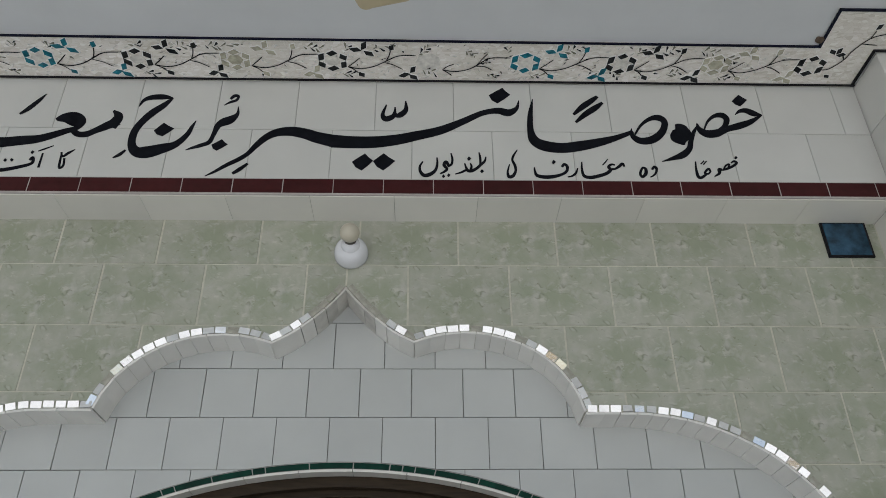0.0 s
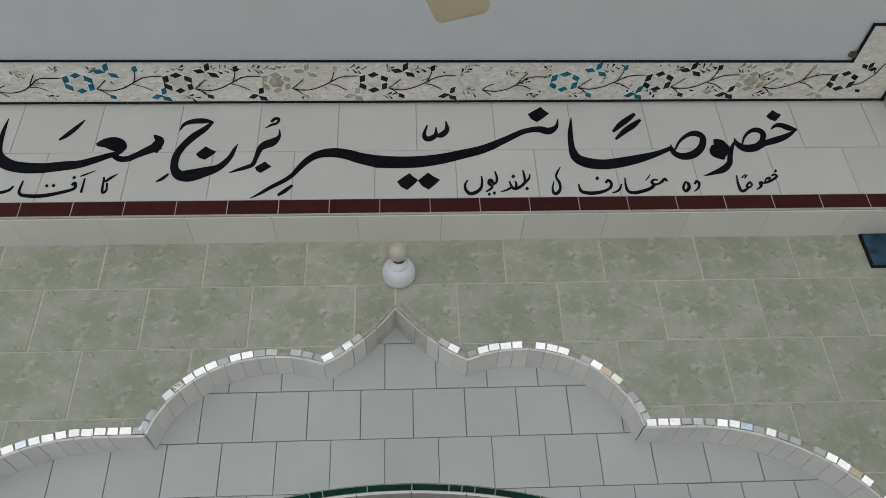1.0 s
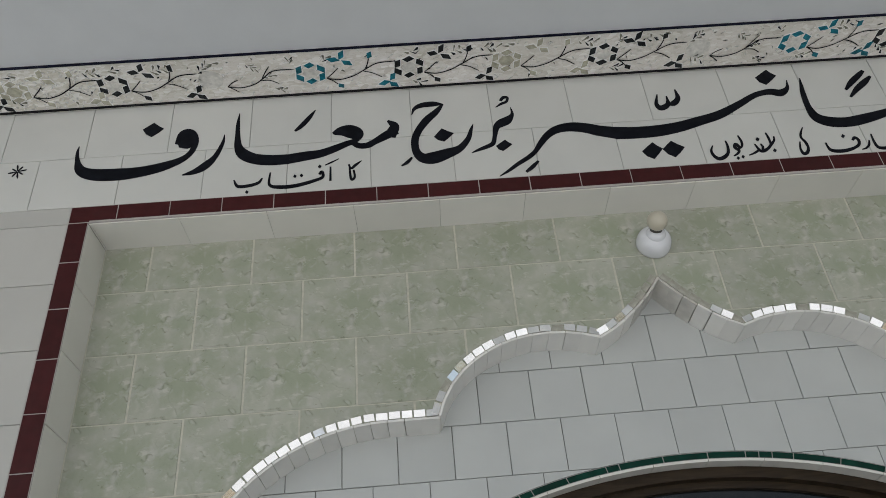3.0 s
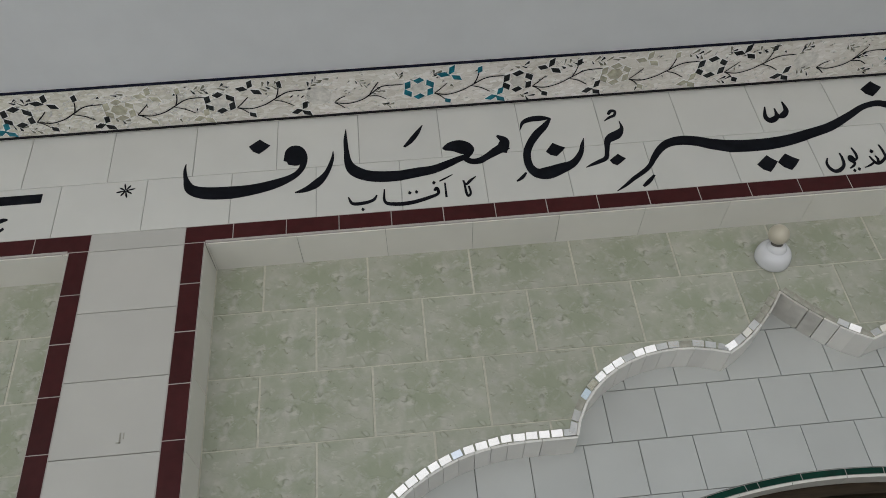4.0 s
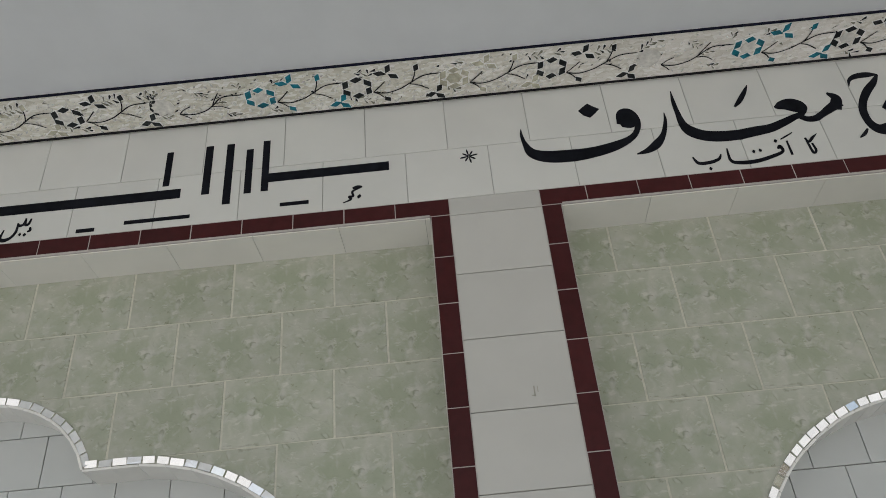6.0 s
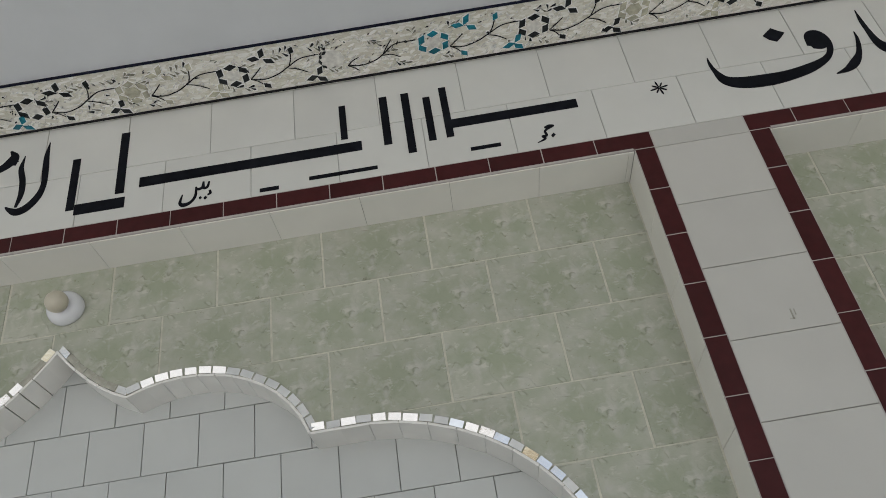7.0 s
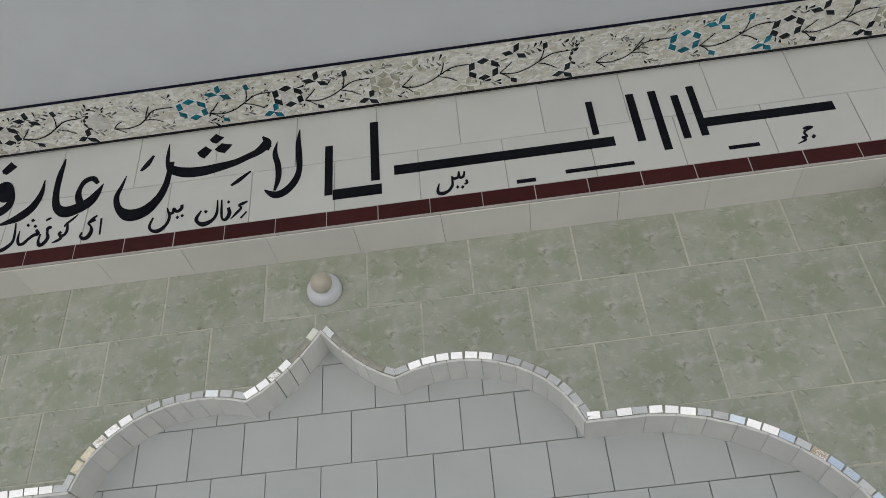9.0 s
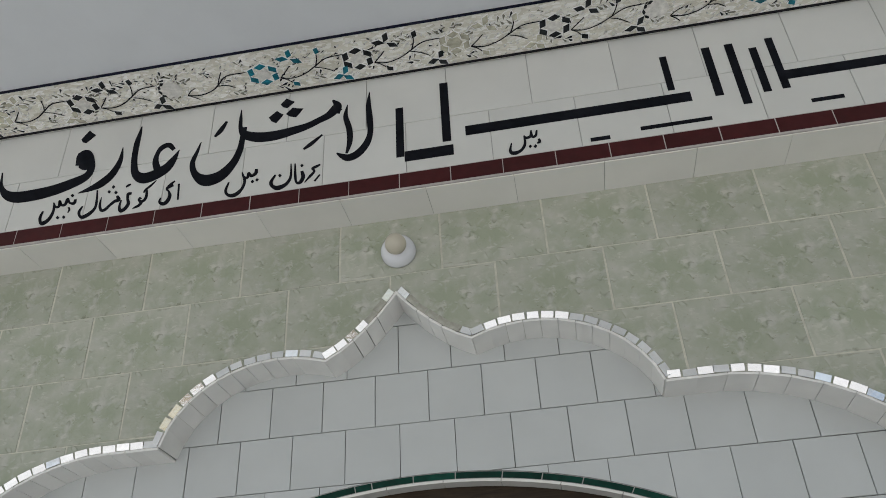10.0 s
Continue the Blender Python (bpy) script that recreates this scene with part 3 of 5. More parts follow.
# doorway: green edging, white underside, wooden frame, near-black pane for the dark room behind
for n, (xl, xr, mid, z_row, x_row, dmid) in enumerate(BAYS):
    def arc(q0, q1, g0, g1, y0, y1, steps=4):
        """A bent bar of the door arch between two angles, two offsets and two depths."""
        bm = bmesh.new()
        cols = []
        for k in range(steps + 1):
            q = q0 + (q1 - q0) * k / steps
            ring = [(dmid + (DOOR_A + g) * math.cos(q), DOOR_Z - DROP[n] + (DOOR_B + g) * math.sin(q)) for g in (g0, g1)]
            cols.append([bm.verts.new(c) for c in ((ring[0][0], y0, ring[0][1]), (ring[1][0], y0, ring[1][1]), (ring[1][0], y1, ring[1][1]), (ring[0][0], y1, ring[0][1]))])
        for a, b in zip(cols, cols[1:]):
            for k in range(4):
                bm.faces.new((a[k], b[k], b[(k + 1) % 4], a[(k + 1) % 4]))
        bm.faces.new(cols[0])
        bm.faces.new(cols[-1][::-1])
        return bm

    part("edging_bed", arc(0.0, math.pi, 0.0, 0.0205, Y_WHITE - 0.0006, Y_WHITE + 0.02, 60), M_GROUT_WHITE, backs[n], "white grout bed of the green edging")
    pr = random.Random(11 + n)
    q = 0.01
    while q < math.pi - 0.03:
        size = pr.choice((0.11, 0.12, 0.10, 0.055, 0.035, 0.12)) if n == 0 else pr.choice((0.11, 0.10, 0.12, 0.11, 0.045))
        q1 = min(q + size / math.hypot(DOOR_A * math.sin(q), DOOR_B * math.cos(q)), math.pi - 0.01)
        part("green_edge_tile", arc(q + 0.0016, q1 - 0.0016, 0.0025, 0.0185, Y_WHITE - 0.0022 - pr.uniform(0, 0.0006), Y_WHITE + 0.01), M_ARCH_GREEN, backs[n])
        q = q1
    q = 0.01
    while q < math.pi - 0.03:
        q1 = min(q + 0.15 / math.hypot(DOOR_A * math.sin(q), DOOR_B * math.cos(q)), math.pi - 0.01)
        part("reveal_tile", arc(q + 0.001, q1 - 0.001, -0.006, 0.0008, Y_WHITE - 0.0012, Y_WHITE + 0.047), M_REVEAL, backs[n])
        q = q1
    door = tagged(new("doorway_frame"), "dark brown arched wooden door frame inside the doorway", "door frame")
    for nm, g0, g1, y0, y1 in (("outer_frame", -0.006, -0.036, Y_WHITE + 0.044, Y_WHITE + 0.12), ("inner_frame", -0.036, -0.055, Y_WHITE + 0.075, Y_WHITE + 0.11)):
        bm = bmesh.new()
        cols = []
        angles = [math.pi * k / 48 for k in range(49)]
        ring = [(dmid + (DOOR_A + g) * math.cos(q), DOOR_Z - DROP[n] + (DOOR_B + g) * math.sin(q)) for g in (g0, g1) for q in angles]
        m_ = len(angles)
        for k in range(m_):
            (xa, za), (xb, zb) = ring[k], ring[m_ + k]
            cols.append([bm.verts.new(c) for c in ((xa, y0, za), (xb, y0, zb), (xb, y1, zb), (xa, y1, za))])
        for a, b in zip(cols, cols[1:]):
            for q in range(4):
                bm.faces.new((a[q], b[q], b[(q + 1) % 4], a[(q + 1) % 4]))
        part(nm, bm, M_WOOD, door)
    bm = bmesh.new()
    fan_pts = [(dmid + (DOOR_A - 0.045) * math.cos(math.pi * k / 40), DOOR_Z - DROP[n] + (DOOR_B - 0.045) * math.sin(math.pi * k / 40)) for k in range(41)]
    a = [bm.verts.new((x, Y_WHITE + 0.090, z)) for x, z in fan_pts]
    b = [bm.verts.new((x, Y_WHITE + 0.096, z)) for x, z in fan_pts]
    bm.faces.new(a)
    bm.faces.new(b[::-1])
    for k in range(41):
        bm.faces.new((a[k], b[k], b[(k + 1) % 41], a[(k + 1) % 41]))
    part("fanlight_pane", bm, M_PANE, door, "fanlight pane with the room's darkness put into its colour")
    for deg in (60, 120):
        bm = bmesh.new()
        box(bm, 0.05, 0.90, -0.014, 0.014, -0.018, 0.018)
        q = radians(deg)
        bmesh.ops.transform(bm, matrix=Matrix.Translation((dmid, Y_WHITE + 0.088, DOOR_Z - DROP[n])) @ Matrix.Diagonal((1, 1, 0.56, 1)) @ pose(0, 0, 0, 0, -deg, 0), verts=bm.verts)
        part("glazing_bar", bm, M_WOOD, door)
    for sx in (-1, 1):
        bm = bmesh.new()
        xa = dmid + sx * (DOOR_A - 0.006)
        xb = dmid + sx * (DOOR_A - 0.085)
        box(bm, min(xa, xb), max(xa, xb), Y_WHITE + 0.046, Y_WHITE + 0.118, 0.0, DOOR_Z)
        part("jamb", bm, M_WOOD, door)
# wall that closes the room behind, open only at the doorways
bm = bmesh.new()
box(bm, X_LEFT, X_RIGHT, 4.6, 4.8, 0.0, Z_CEIL)
tagged(part("wall_inner", bm, M_PLASTER), "unlit inner wall of the room behind the doorways", "wall", kind="structure")

# ---------------------------------------------------------------- mosaic border on the ceiling
Y_IN, Y_OUT, Y_MID = 2.030, 2.208, 2.117
Y_IN_WEST = 2.003  # the border grows wider towards the west
Z_B = Z_CEIL - 0.004


def flat(bm, pts, z, d=0.003):
    """A thin plate under the ceiling from (x, y) points."""
    top = [bm.verts.new((x, y, z)) for x, y in pts]
    low = [bm.verts.new((x, y, z - d)) for x, y in pts]
    bm.faces.new(top)
    bm.faces.new(low[::-1])
    for k in range(len(pts)):
        n = (k + 1) % len(pts)
        bm.faces.new((top[k], low[k], low[n], top[n]))


def vine(bm, pts, width, z):
    """A thin curved stem through the (x, y) points."""
    ctrl = [Vector(p) for p in pts]
    ctrl = [2 * ctrl[0] - ctrl[1]] + ctrl + [2 * ctrl[-1] - ctrl[-2]]
    line = []
    for a, b, c, d in zip(ctrl, ctrl[1:], ctrl[2:], ctrl[3:]):
        for k in range(5):
            t = k / 5
            line.append(0.5 * (2 * b + (c - a) * t + (2 * a - 5 * b + 4 * c - d) * t * t + (3 * b - a - 3 * c + d) * t ** 3))
    line.append(ctrl[-2])
    side = []
    for k, p in enumerate(line):
        t = (line[min(k + 1, len(line) - 1)] - line[max(k - 1, 0)]).normalized()
        w = width * (0.5 if k in (0, len(line) - 1) else 1.0) / 2
        n = Vector((-t.y, t.x)) * w
        side.append((bm.verts.new((*(p + n), z)), bm.verts.new((*(p - n), z))))
    for a, b in zip(side, side[1:]):
        bm.faces.new((a[0], b[0], b[1], a[1]))


border = tagged(new("ceiling_border"), "cream mirror-mosaic ceiling border with flower vines between black lines", "border")
bm = bmesh.new()
flat(bm, [(X_LEFT, Y_IN_WEST), (1.190, Y_IN), (1.190, 1.880), (X_RIGHT, 1.880), (X_RIGHT, Y_PIER - 0.003), (1.378, Y_PIER - 0.003), (1.378, Y_OUT + 0.005), (X_LEFT, Y_OUT + 0.005)], Z_CEIL, 0.004)
part("ground_mosaic", bm, M_MOSAIC, border, "cream glass mosaic ground")
for inner in (True, False):
    bm = bmesh.new()
    if inner:
        runs = [(1.185, 1.194, 1.876, Y_IN + 0.005), (1.185, X_RIGHT, 1.876, 1.885)]
    else:
        runs = [(X_LEFT, 1.382, Y_OUT - 0.0078, Y_OUT - 0.0008), (1.368, 1.377, Y_PIER - 0.012, Y_OUT), (1.368, X_RIGHT, Y_PIER - 0.014, Y_PIER - 0.006)]
    if inner:
        flat(bm, [(X_LEFT, Y_IN_WEST - 0.003), (1.194, Y_IN - 0.003), (1.194, Y_IN + 0.004), (X_LEFT, Y_IN_WEST + 0.004)], Z_B, 0.0046)
    for i, (a, b, c, d) in enumerate(runs):
        e = 0.0003 * i
        box(bm, a, b, c, d, Z_B - 0.004 - e, Z_B)
    part("line", bm, M_NAVY if inner else M_BLACK, border, "navy inlaid line" if inner else "black inlaid line")

STEP = 0.31
KINDS = {"teal": M_TEAL, "dark": M_DARKGLASS, "gold": M_CREAMGLASS}
glints = bmesh.new()
slivers = bmesh.new()
olive = bmesh.new()
plaster = bmesh.new()
M_HEART = plain("flower_heart_mirror", (0.76, 0.74, 0.69), 0.3, 60.0, 0.2)
rnd = random.Random(5)
Z_P = Z_B - 0.001


def rhomb(kind, x, v, length, width, ang, name="leaf"):
    """A diamond of glass; v runs from the wall towards the room."""
    c, s = math.cos(ang), math.sin(ang)
    j = rnd.uniform(0.9, 1.1)
    pts = [(length / 2 * j, 0), (0.1 * length, width / 2), (-length / 2 * j, 0), (-0.1 * length, -width / 2)]
    rim = [(p * 1.22, q * 1.32) for p, q in pts]
    flat(plaster, [(x + p * c - q * s, Y_MID - (v + p * s + q * c)) for p, q in rim], Z_B, 0.0008 + rnd.uniform(0, 0.0002))
    bm = bmesh.new()
    flat(bm, [(x + p * c - q * s, Y_MID - (v + p * s + q * c)) for p, q in pts], Z_B, 0.0025)
    part(name, bm, KINDS[kind], border)


def sprig(kind, x, v, ang, size=1.0):
    for k in (-1, 0, 1):
        a = ang + k * 1.12
        rhomb(kind, x + 0.019 * size * math.cos(a), v + 0.019 * size * math.sin(a), 0.033 * size, 0.018 * size, a)


def stem(pts, w=0.0042):
    bm = bmesh.new()
    vine(bm, [(x, Y_MID - v) for x, v in pts], w, Z_B - 0.0022)
    part("stem", bm, M_BLACK, border)


def blossom(kind, x, r=0.036):
    for k in range(6):
        a = math.pi / 6 + k * math.pi / 3
        rhomb(kind, x + r * math.cos(a) * 1.12, r * math.sin(a) * 0.92, 0.037, 0.024, a + math.pi / 2, "petal")
    bm = bmesh.new()
    flat(bm, [(x + 0.025 * math.cos(k * math.pi / 3), Y_MID - 0.022 * math.sin(k * math.pi / 3)) for k in range(6)], Z_B, 0.0022)
    part("flower_heart", bm, M_CREAMGLASS if kind == "gold" else M_HEART, border)


def pale_blossom(x):
    """The flower before each vine: a plain pale disc with a few dark chips."""
    bm = bmesh.new()
    flat(bm, [(x + 0.040 * math.cos(k * math.pi / 5), Y_MID - 0.037 * math.sin(k * math.pi / 5)) for k in range(10)], Z_B, 0.002)
    part("pale_flower", bm, M_HEART, border, "pale mirror glass flower")
    for k in range(4 if x < -2.2 else 0):
        a = 2.2 + 0.55 * k + rnd.uniform(-0.15, 0.15)
        rhomb("dark", x + 0.034 * math.cos(a), 0.033 * math.sin(a), 0.022, 0.011, a + math.pi / 2, "petal")


def sliver(x, v, a, l, w, bm):
    c, q = math.cos(a), math.sin(a)
    if abs(v + 0.002) < 0.074:
        flat(plaster, [(x + p * c - m * q, Y_MID - (v + p * q + m * c)) for p, m in ((l * 0.62, w), (l * 0.3, w * 1.7), (-l * 0.6, 0), (l * 0.3, -w * 1.7))], Z_B, 0.0005 + rnd.uniform(0, 0.0002))
        flat(bm, [(x + p * c - m * q, Y_MID - (v + p * q + m * c)) for p, m in ((l / 2, w * 0.6), (l * 0.3, w), (-l / 2, 0), (l * 0.3, -w))], Z_B, 0.002)


def feather(x, v, n, way, lean, size=1.0):
    """A row of narrow glass slivers that leave one line in the direction way, leaning to both sides in turn."""
    for k in range(n):
        a = way + (lean if k % 2 else -lean) + rnd.uniform(-0.2, 0.2)
        step = 0.0085 * size * k
        l = rnd.uniform(0.014, 0.026) * size
        sliver(x + step * math.cos(way) + 0.5 * l * math.cos(a), v + step * math.sin(way) + 0.5 * l * math.sin(a), a, l,
               rnd.uniform(0.0022, 0.0042) * size, slivers if rnd.random() < 0.42 else olive)


def spray(kind, x, start=False):
    """The vine from the flower at x to the next one, a step further."""
    if start:
        stem([(x - 0.267, -0.034), (x - 0.225, -0.041), (x - 0.182, -0.030), (x - 0.152, -0.009), (x - 0.115, 0.020), (x - 0.050, 0.022)])
        stem([(x - 0.267, -0.034), (x - 0.250, -0.018), (x - 0.230, -0.008)], 0.0036)
        stem([(x - 0.267, -0.034), (x - 0.250, -0.046), (x - 0.236, -0.060)], 0.0036)
        stem([(x - 0.155, -0.010), (x - 0.140, 0.016), (x - 0.124, 0.040)], 0.0036)
        stem([(x - 0.160, -0.016), (x - 0.130, -0.018), (x - 0.104, -0.034)], 0.0036)
        return
    stem([(x + 0.048, -0.025), (x + 0.089, -0.033), (x + 0.133, -0.021), (x + 0.168, 0.000), (x + 0.211, 0.025), (x + 0.266, 0.029)])
    stem([(x + 0.048, -0.025), (x + 0.068, -0.006), (x + 0.089, 0.016)], 0.0036)
    stem([(x + 0.048, -0.025), (x + 0.066, -0.036), (x + 0.080, -0.052)], 0.0036)
    rhomb(kind, x + 0.090, -0.060, 0.028, 0.020, -0.9)
    for dx, dv, a in ((-0.024, 0.001, 2.9), (0.003, 0.018, 1.1), (0.018, -0.015, -0.6)):
        rhomb(kind, x + 0.100 + dx, 0.049 + dv, 0.039, 0.021, a)
    stem([(x + 0.172, 0.003), (x + 0.181, 0.024), (x + 0.187, 0.048)], 0.0036)
    rhomb(kind, x + 0.190, 0.060, 0.030, 0.020, 1.1)
    stem([(x + 0.166, -0.004), (x + 0.194, -0.014), (x + 0.224, -0.034)], 0.0036)
    for dx, dv, a in ((0.011, 0.017, 1.0), (-0.017, -0.008, 0.25), (0.013, -0.017, -0.7)):
        rhomb(kind, x + 0.246 + dx, -0.052 + dv, 0.039, 0.021, a)


for period in range(-5, 3):
    x0 = 0.265 + 1.55 * period
    for i, kind in enumerate(("teal", "dark", "gold", "dark")):
        x = x0 + i * STEP
        x += max(0.0, -1.6 - x) * 0.014  # the western vines run a little closer together
        if not X_LEFT + 0.1 < x < 1.25:
            continue
        dense = x < -2.2
        blossom(kind, x)
        if i == 0:
            spray(kind, x, True)
            if x > X_LEFT + 0.5:
                pale_blossom(x - 0.312)
            # slivers round the pale flower and along the first vine
            feather(x - 0.345, 0.030, 6, 0.8, 0.6)
            feather(x - 0.195, 0.052, 5, -0.6, 0.5, 0.9)
            feather(x - 0.150, -0.002, 5, 0.2, 0.6, 0.8)
            feather(x - 0.060, 0.045, 4, 1.5, 0.7, 0.9)
            feather(x - 0.120, -0.050, 4, -0.4, 0.5)
        if x < 1.1:
            spray(kind, x)
            spots = [(0.128, 0.050, 7, 0.35, 1.0), (0.235, 0.062, 6, 0.0, 0.9), (0.335, 0.034, 5, -0.5, 0.7), (0.300, 0.062, 4, 0.2, 0.6),
                     (0.280, -0.030, 5, -0.6, 0.7), (0.020, -0.055, 4, -0.2, 0.6), (0.040, 0.045, 4, 0.9, 0.6), (0.155, -0.045, 5, 0.3, 0.8)]
            for dx, v, n, way, lean in spots:
                if rnd.random() < (0.50 if dense else 0.48 if kind != "gold" else 0.22):
                    feather(x + dx + rnd.uniform(-0.01, 0.01), v, n - (1 if dense else 0), way + rnd.uniform(-0.2, 0.2), lean, 1.1)
            for q in range(5 if dense else 2):
                sliver(x + rnd.uniform(0.03, 0.28), rnd.uniform(-0.07, 0.07), rnd.uniform(0, 3.1), rnd.uniform(0.010, 0.018), rnd.uniform(0.002, 0.004), olive if q % 3 else slivers)
# where the border turns the corner
stem([(1.235, -0.016), (1.262, -0.010), (1.292, 0.030), (1.305, 0.075), (1.345, 0.130), (1.43, 0.150)])
stem([(1.292, 0.030), (1.275, 0.060)], 0.0036)
stem([(1.315, 0.10), (1.37, 0.095)], 0.0036)
stem([(1.335, 0.125), (1.34, 0.155)], 0.0036)
sprig("dark", 1.255, 0.050, 1.2)
rhomb("dark", 1.342, 0.170, 0.026, 0.018, 1.0)
rhomb("dark", 1.268, -0.045, 0.024, 0.015, -0.6)
for k in range(5):
    blossom_x = 1.52 + 0.31 * k
    for q in range(6):
        a = math.pi / 6 + q * math.pi / 3
        rhomb("dark", blossom_x + 0.04 * math.cos(a), 0.15 + 0.034 * math.sin(a), 0.03, 0.02, a + math.pi / 2, "petal")
# cracked glass of the ground
for i in range(2600):
    q, u, a = (rnd.uniform(-5.6, 1.18) if i < 1000 else rnd.uniform(-5.6, -1.9)), rnd.uniform(-0.078, 0.076), rnd.choice((0.5, 0.6, 0.7, 2.3, 1.0, 0.4)) + rnd.uniform(-0.3, 0.3)
    l, w, c, s = rnd.uniform(0.008, 0.022), rnd.uniform(0.0014, 0.0032), math.cos(a), math.sin(a)
    tl, tm = rnd.gauss(0, 0.06), rnd.gauss(0.02, 0.06)
    vv = [glints.verts.new((q + p * c - m * s, Y_MID - (u + p * s + m * c), Z_B - 0.0012 + tl * p + tm * m)) for p, m in ((l / 2, 0), (0, w), (-l / 2, 0), (0, -w))]
    glints.faces.new(vv)
tagged(part("plaster_rim", plaster, plain("white_plaster_rim", (0.90, 0.895, 0.875), 0.8, 60.0, 0.04), border, "white plaster round the glass pieces"), kind="stuff")
tagged(part("olive_fern_glass", olive, plain("olive_glass", (0.22, 0.215, 0.16), 0.3, 60.0, 0.3), border, "olive glass slivers like ferns"), kind="stuff")
tagged(part("dark_fern_glass", slivers, M_DARKGLASS, border, "dark glass slivers like ferns"), kind="stuff")
tagged(part("cracked_glass", glints, M_MIRROR, border, "bright mirror glass slivers in the ground"), kind="stuff")


# ---------------------------------------------------------------- things on the wall and the ceiling
def wall_lamp(x, z, lift, yaw, globe, reach, deep, label):
    """Round ceramic batten holder with a globe bulb, its socket tilted up by lift degrees."""
    lamp = tagged(new("wall_lamp"), label, "lamp", group="lamps over the arches")
    lamp.matrix_world = pose(x, Y_GREEN, z)
    base = Matrix.Translation((x, Y_GREEN, z)) @ pose(0, 0, 0, 90, 0, 0)
    bm = bmesh.new()
    lathe(bm, [(r, q * deep) for r, q in ((0.048, 0.0), (0.052, 0.005), (0.052, 0.016), (0.050, 0.028), (0.046, 0.038), (0.038, 0.047), (0.026, 0.052))], base)
    b = part("base", bm, M_CERAMIC, None, "white ceramic round base", True)
    arm = Matrix.Translation((x, Y_GREEN - reach, z + 0.004)) @ pose(0, 0, 0, 90 - lift, 0, yaw)
    bm = bmesh.new()
    lathe(bm, [(0.031, -0.022), (0.030, 0.004), (0.027, 0.013), (0.021, 0.018)], arm)
    s = part("socket", bm, M_CERAMIC, None, "white ceramic socket", True)
    bm = bmesh.new()
    lathe(bm, [(0.0175, 0.018), (0.0175, 0.026), (0.015, 0.028)], arm)
    c = part("cap", bm, M_BRASS, None, "dull metal bulb cap", True)
    bm = bmesh.new()
    prof = [(0.0155, 0.024), (0.018, 0.027)]
    prof += [(globe * math.sin(q), 0.020 + globe - globe * math.cos(q)) for q in [0.80 + k * 0.22 for k in range(11)]] + [(0.002, 0.020 + 2 * globe)]
    lathe(bm, prof, arm)
    g = part("bulb", bm, M_BULB, None, "yellowed frosted globe bulb", True)
    for o in (b, s, c, g):
        o.parent = lamp
        o.matrix_parent_inverse = lamp.matrix_world.inverted()
    return lamp


wall_lamp(-0.281, 2.677, 22, 0, 0.030, 0.046, 1.05, "white ceramic wall lamp with yellowed globe bulb tilted upward")
wall_lamp(-3.970, 2.680, -20, 6, 0.031, 0.024, 0.85, "white ceramic wall lamp with pale globe bulb facing outward")

# blue marble square with a black edge
sq = tagged(new("blue_marble_tile"), "small square blue marble tile with black edge on green wall", "wall tile")
bm = bmesh.new()
box(bm, 1.203, 1.348, Y_GREEN - 0.0075, Y_GREEN + 0.001, 2.676, 2.806)
part("edge", bm, M_BLACK, sq, "black edge strip")
piece("face", tile_mesh(0.131, 0.117, 0.006, M_BLUE), sq, pose(1.2755, Y_GREEN - 0.0095, 2.741))

# ceiling fan at rest
fan = tagged(new("ceiling_fan"), "beige enamelled ceiling fan at rest under the ceiling", "ceiling fan")
FX, FY, FZ = -0.380, 0.794, 2.71
bm = bmesh.new()
lathe(bm, [(0.012, 0.10), (0.012, Z_CEIL - FZ)], Matrix.Translation((FX, FY, FZ)), 12)
part("rod", bm, M_FAN, fan, smooth=True)
bm = bmesh.new()
lathe(bm, [(0.02, Z_CEIL - FZ - 0.09), (0.055, Z_CEIL - FZ - 0.05), (0.06, Z_CEIL - FZ)], Matrix.Translation((FX, FY, FZ)), 20)
part("canopy", bm, M_FAN, fan, smooth=True)
bm = bmesh.new()
lathe(bm, [(0.03, -0.06), (0.085, -0.05), (0.11, -0.02), (0.115, 0.02), (0.10, 0.05), (0.05, 0.08), (0.02, 0.11)], Matrix.Translation((FX, FY, FZ)), 28)
part("motor", bm, M_FAN, fan, smooth=True)
for k in range(3):
    m = Matrix.Translation((FX, FY, FZ - 0.02)) @ pose(0, 0, 0, 0, 0, 67 + 120 * k) @ pose(0, 0, 0, -12, 0, 0)
    bm = bmesh.new()
    outline = []
    r = 0.022
    for x, w0, w1 in ((0.16, -0.055, 0.055),):
        outline += [(x, w0), (x, w1)]
    L, wl, wr = 0.622, 0.057, -0.057
    for cx, cy, a0 in ((L - r, wl - r, 90), (L + 0.022 - r, wr + r, 0)):
        for q in range(6):
            a = radians(a0 - 18 * q)
            outline.append((cx + r * math.cos(a), cy + r * math.sin(a)))
    top = [bm.verts.new((x, y, 0.002 - 6 * (y * y) * 0.25)) for x, y in outline]
    low = [bm.verts.new((x, y, -0.002 - 6 * (y * y) * 0.25)) for x, y in outline]
    bm.faces.new(top)
    bm.faces.new(low[::-1])
    for a in range(len(outline)):
        b = (a + 1) % len(outline)
        bm.faces.new((top[a], low[a], low[b], top[b]))
    bmesh.ops.transform(bm, matrix=m, verts=bm.verts)
    blade = part("blade", bm, M_FAN, fan)
    bm = bmesh.new()
    box(bm, 0.09, 0.24, -0.018, 0.018, 0.003, 0.008)
    bmesh.ops.transform(bm, matrix=m, verts=bm.verts)
    arm_ob = part("blade_arm", bm, M_BRASS, fan)

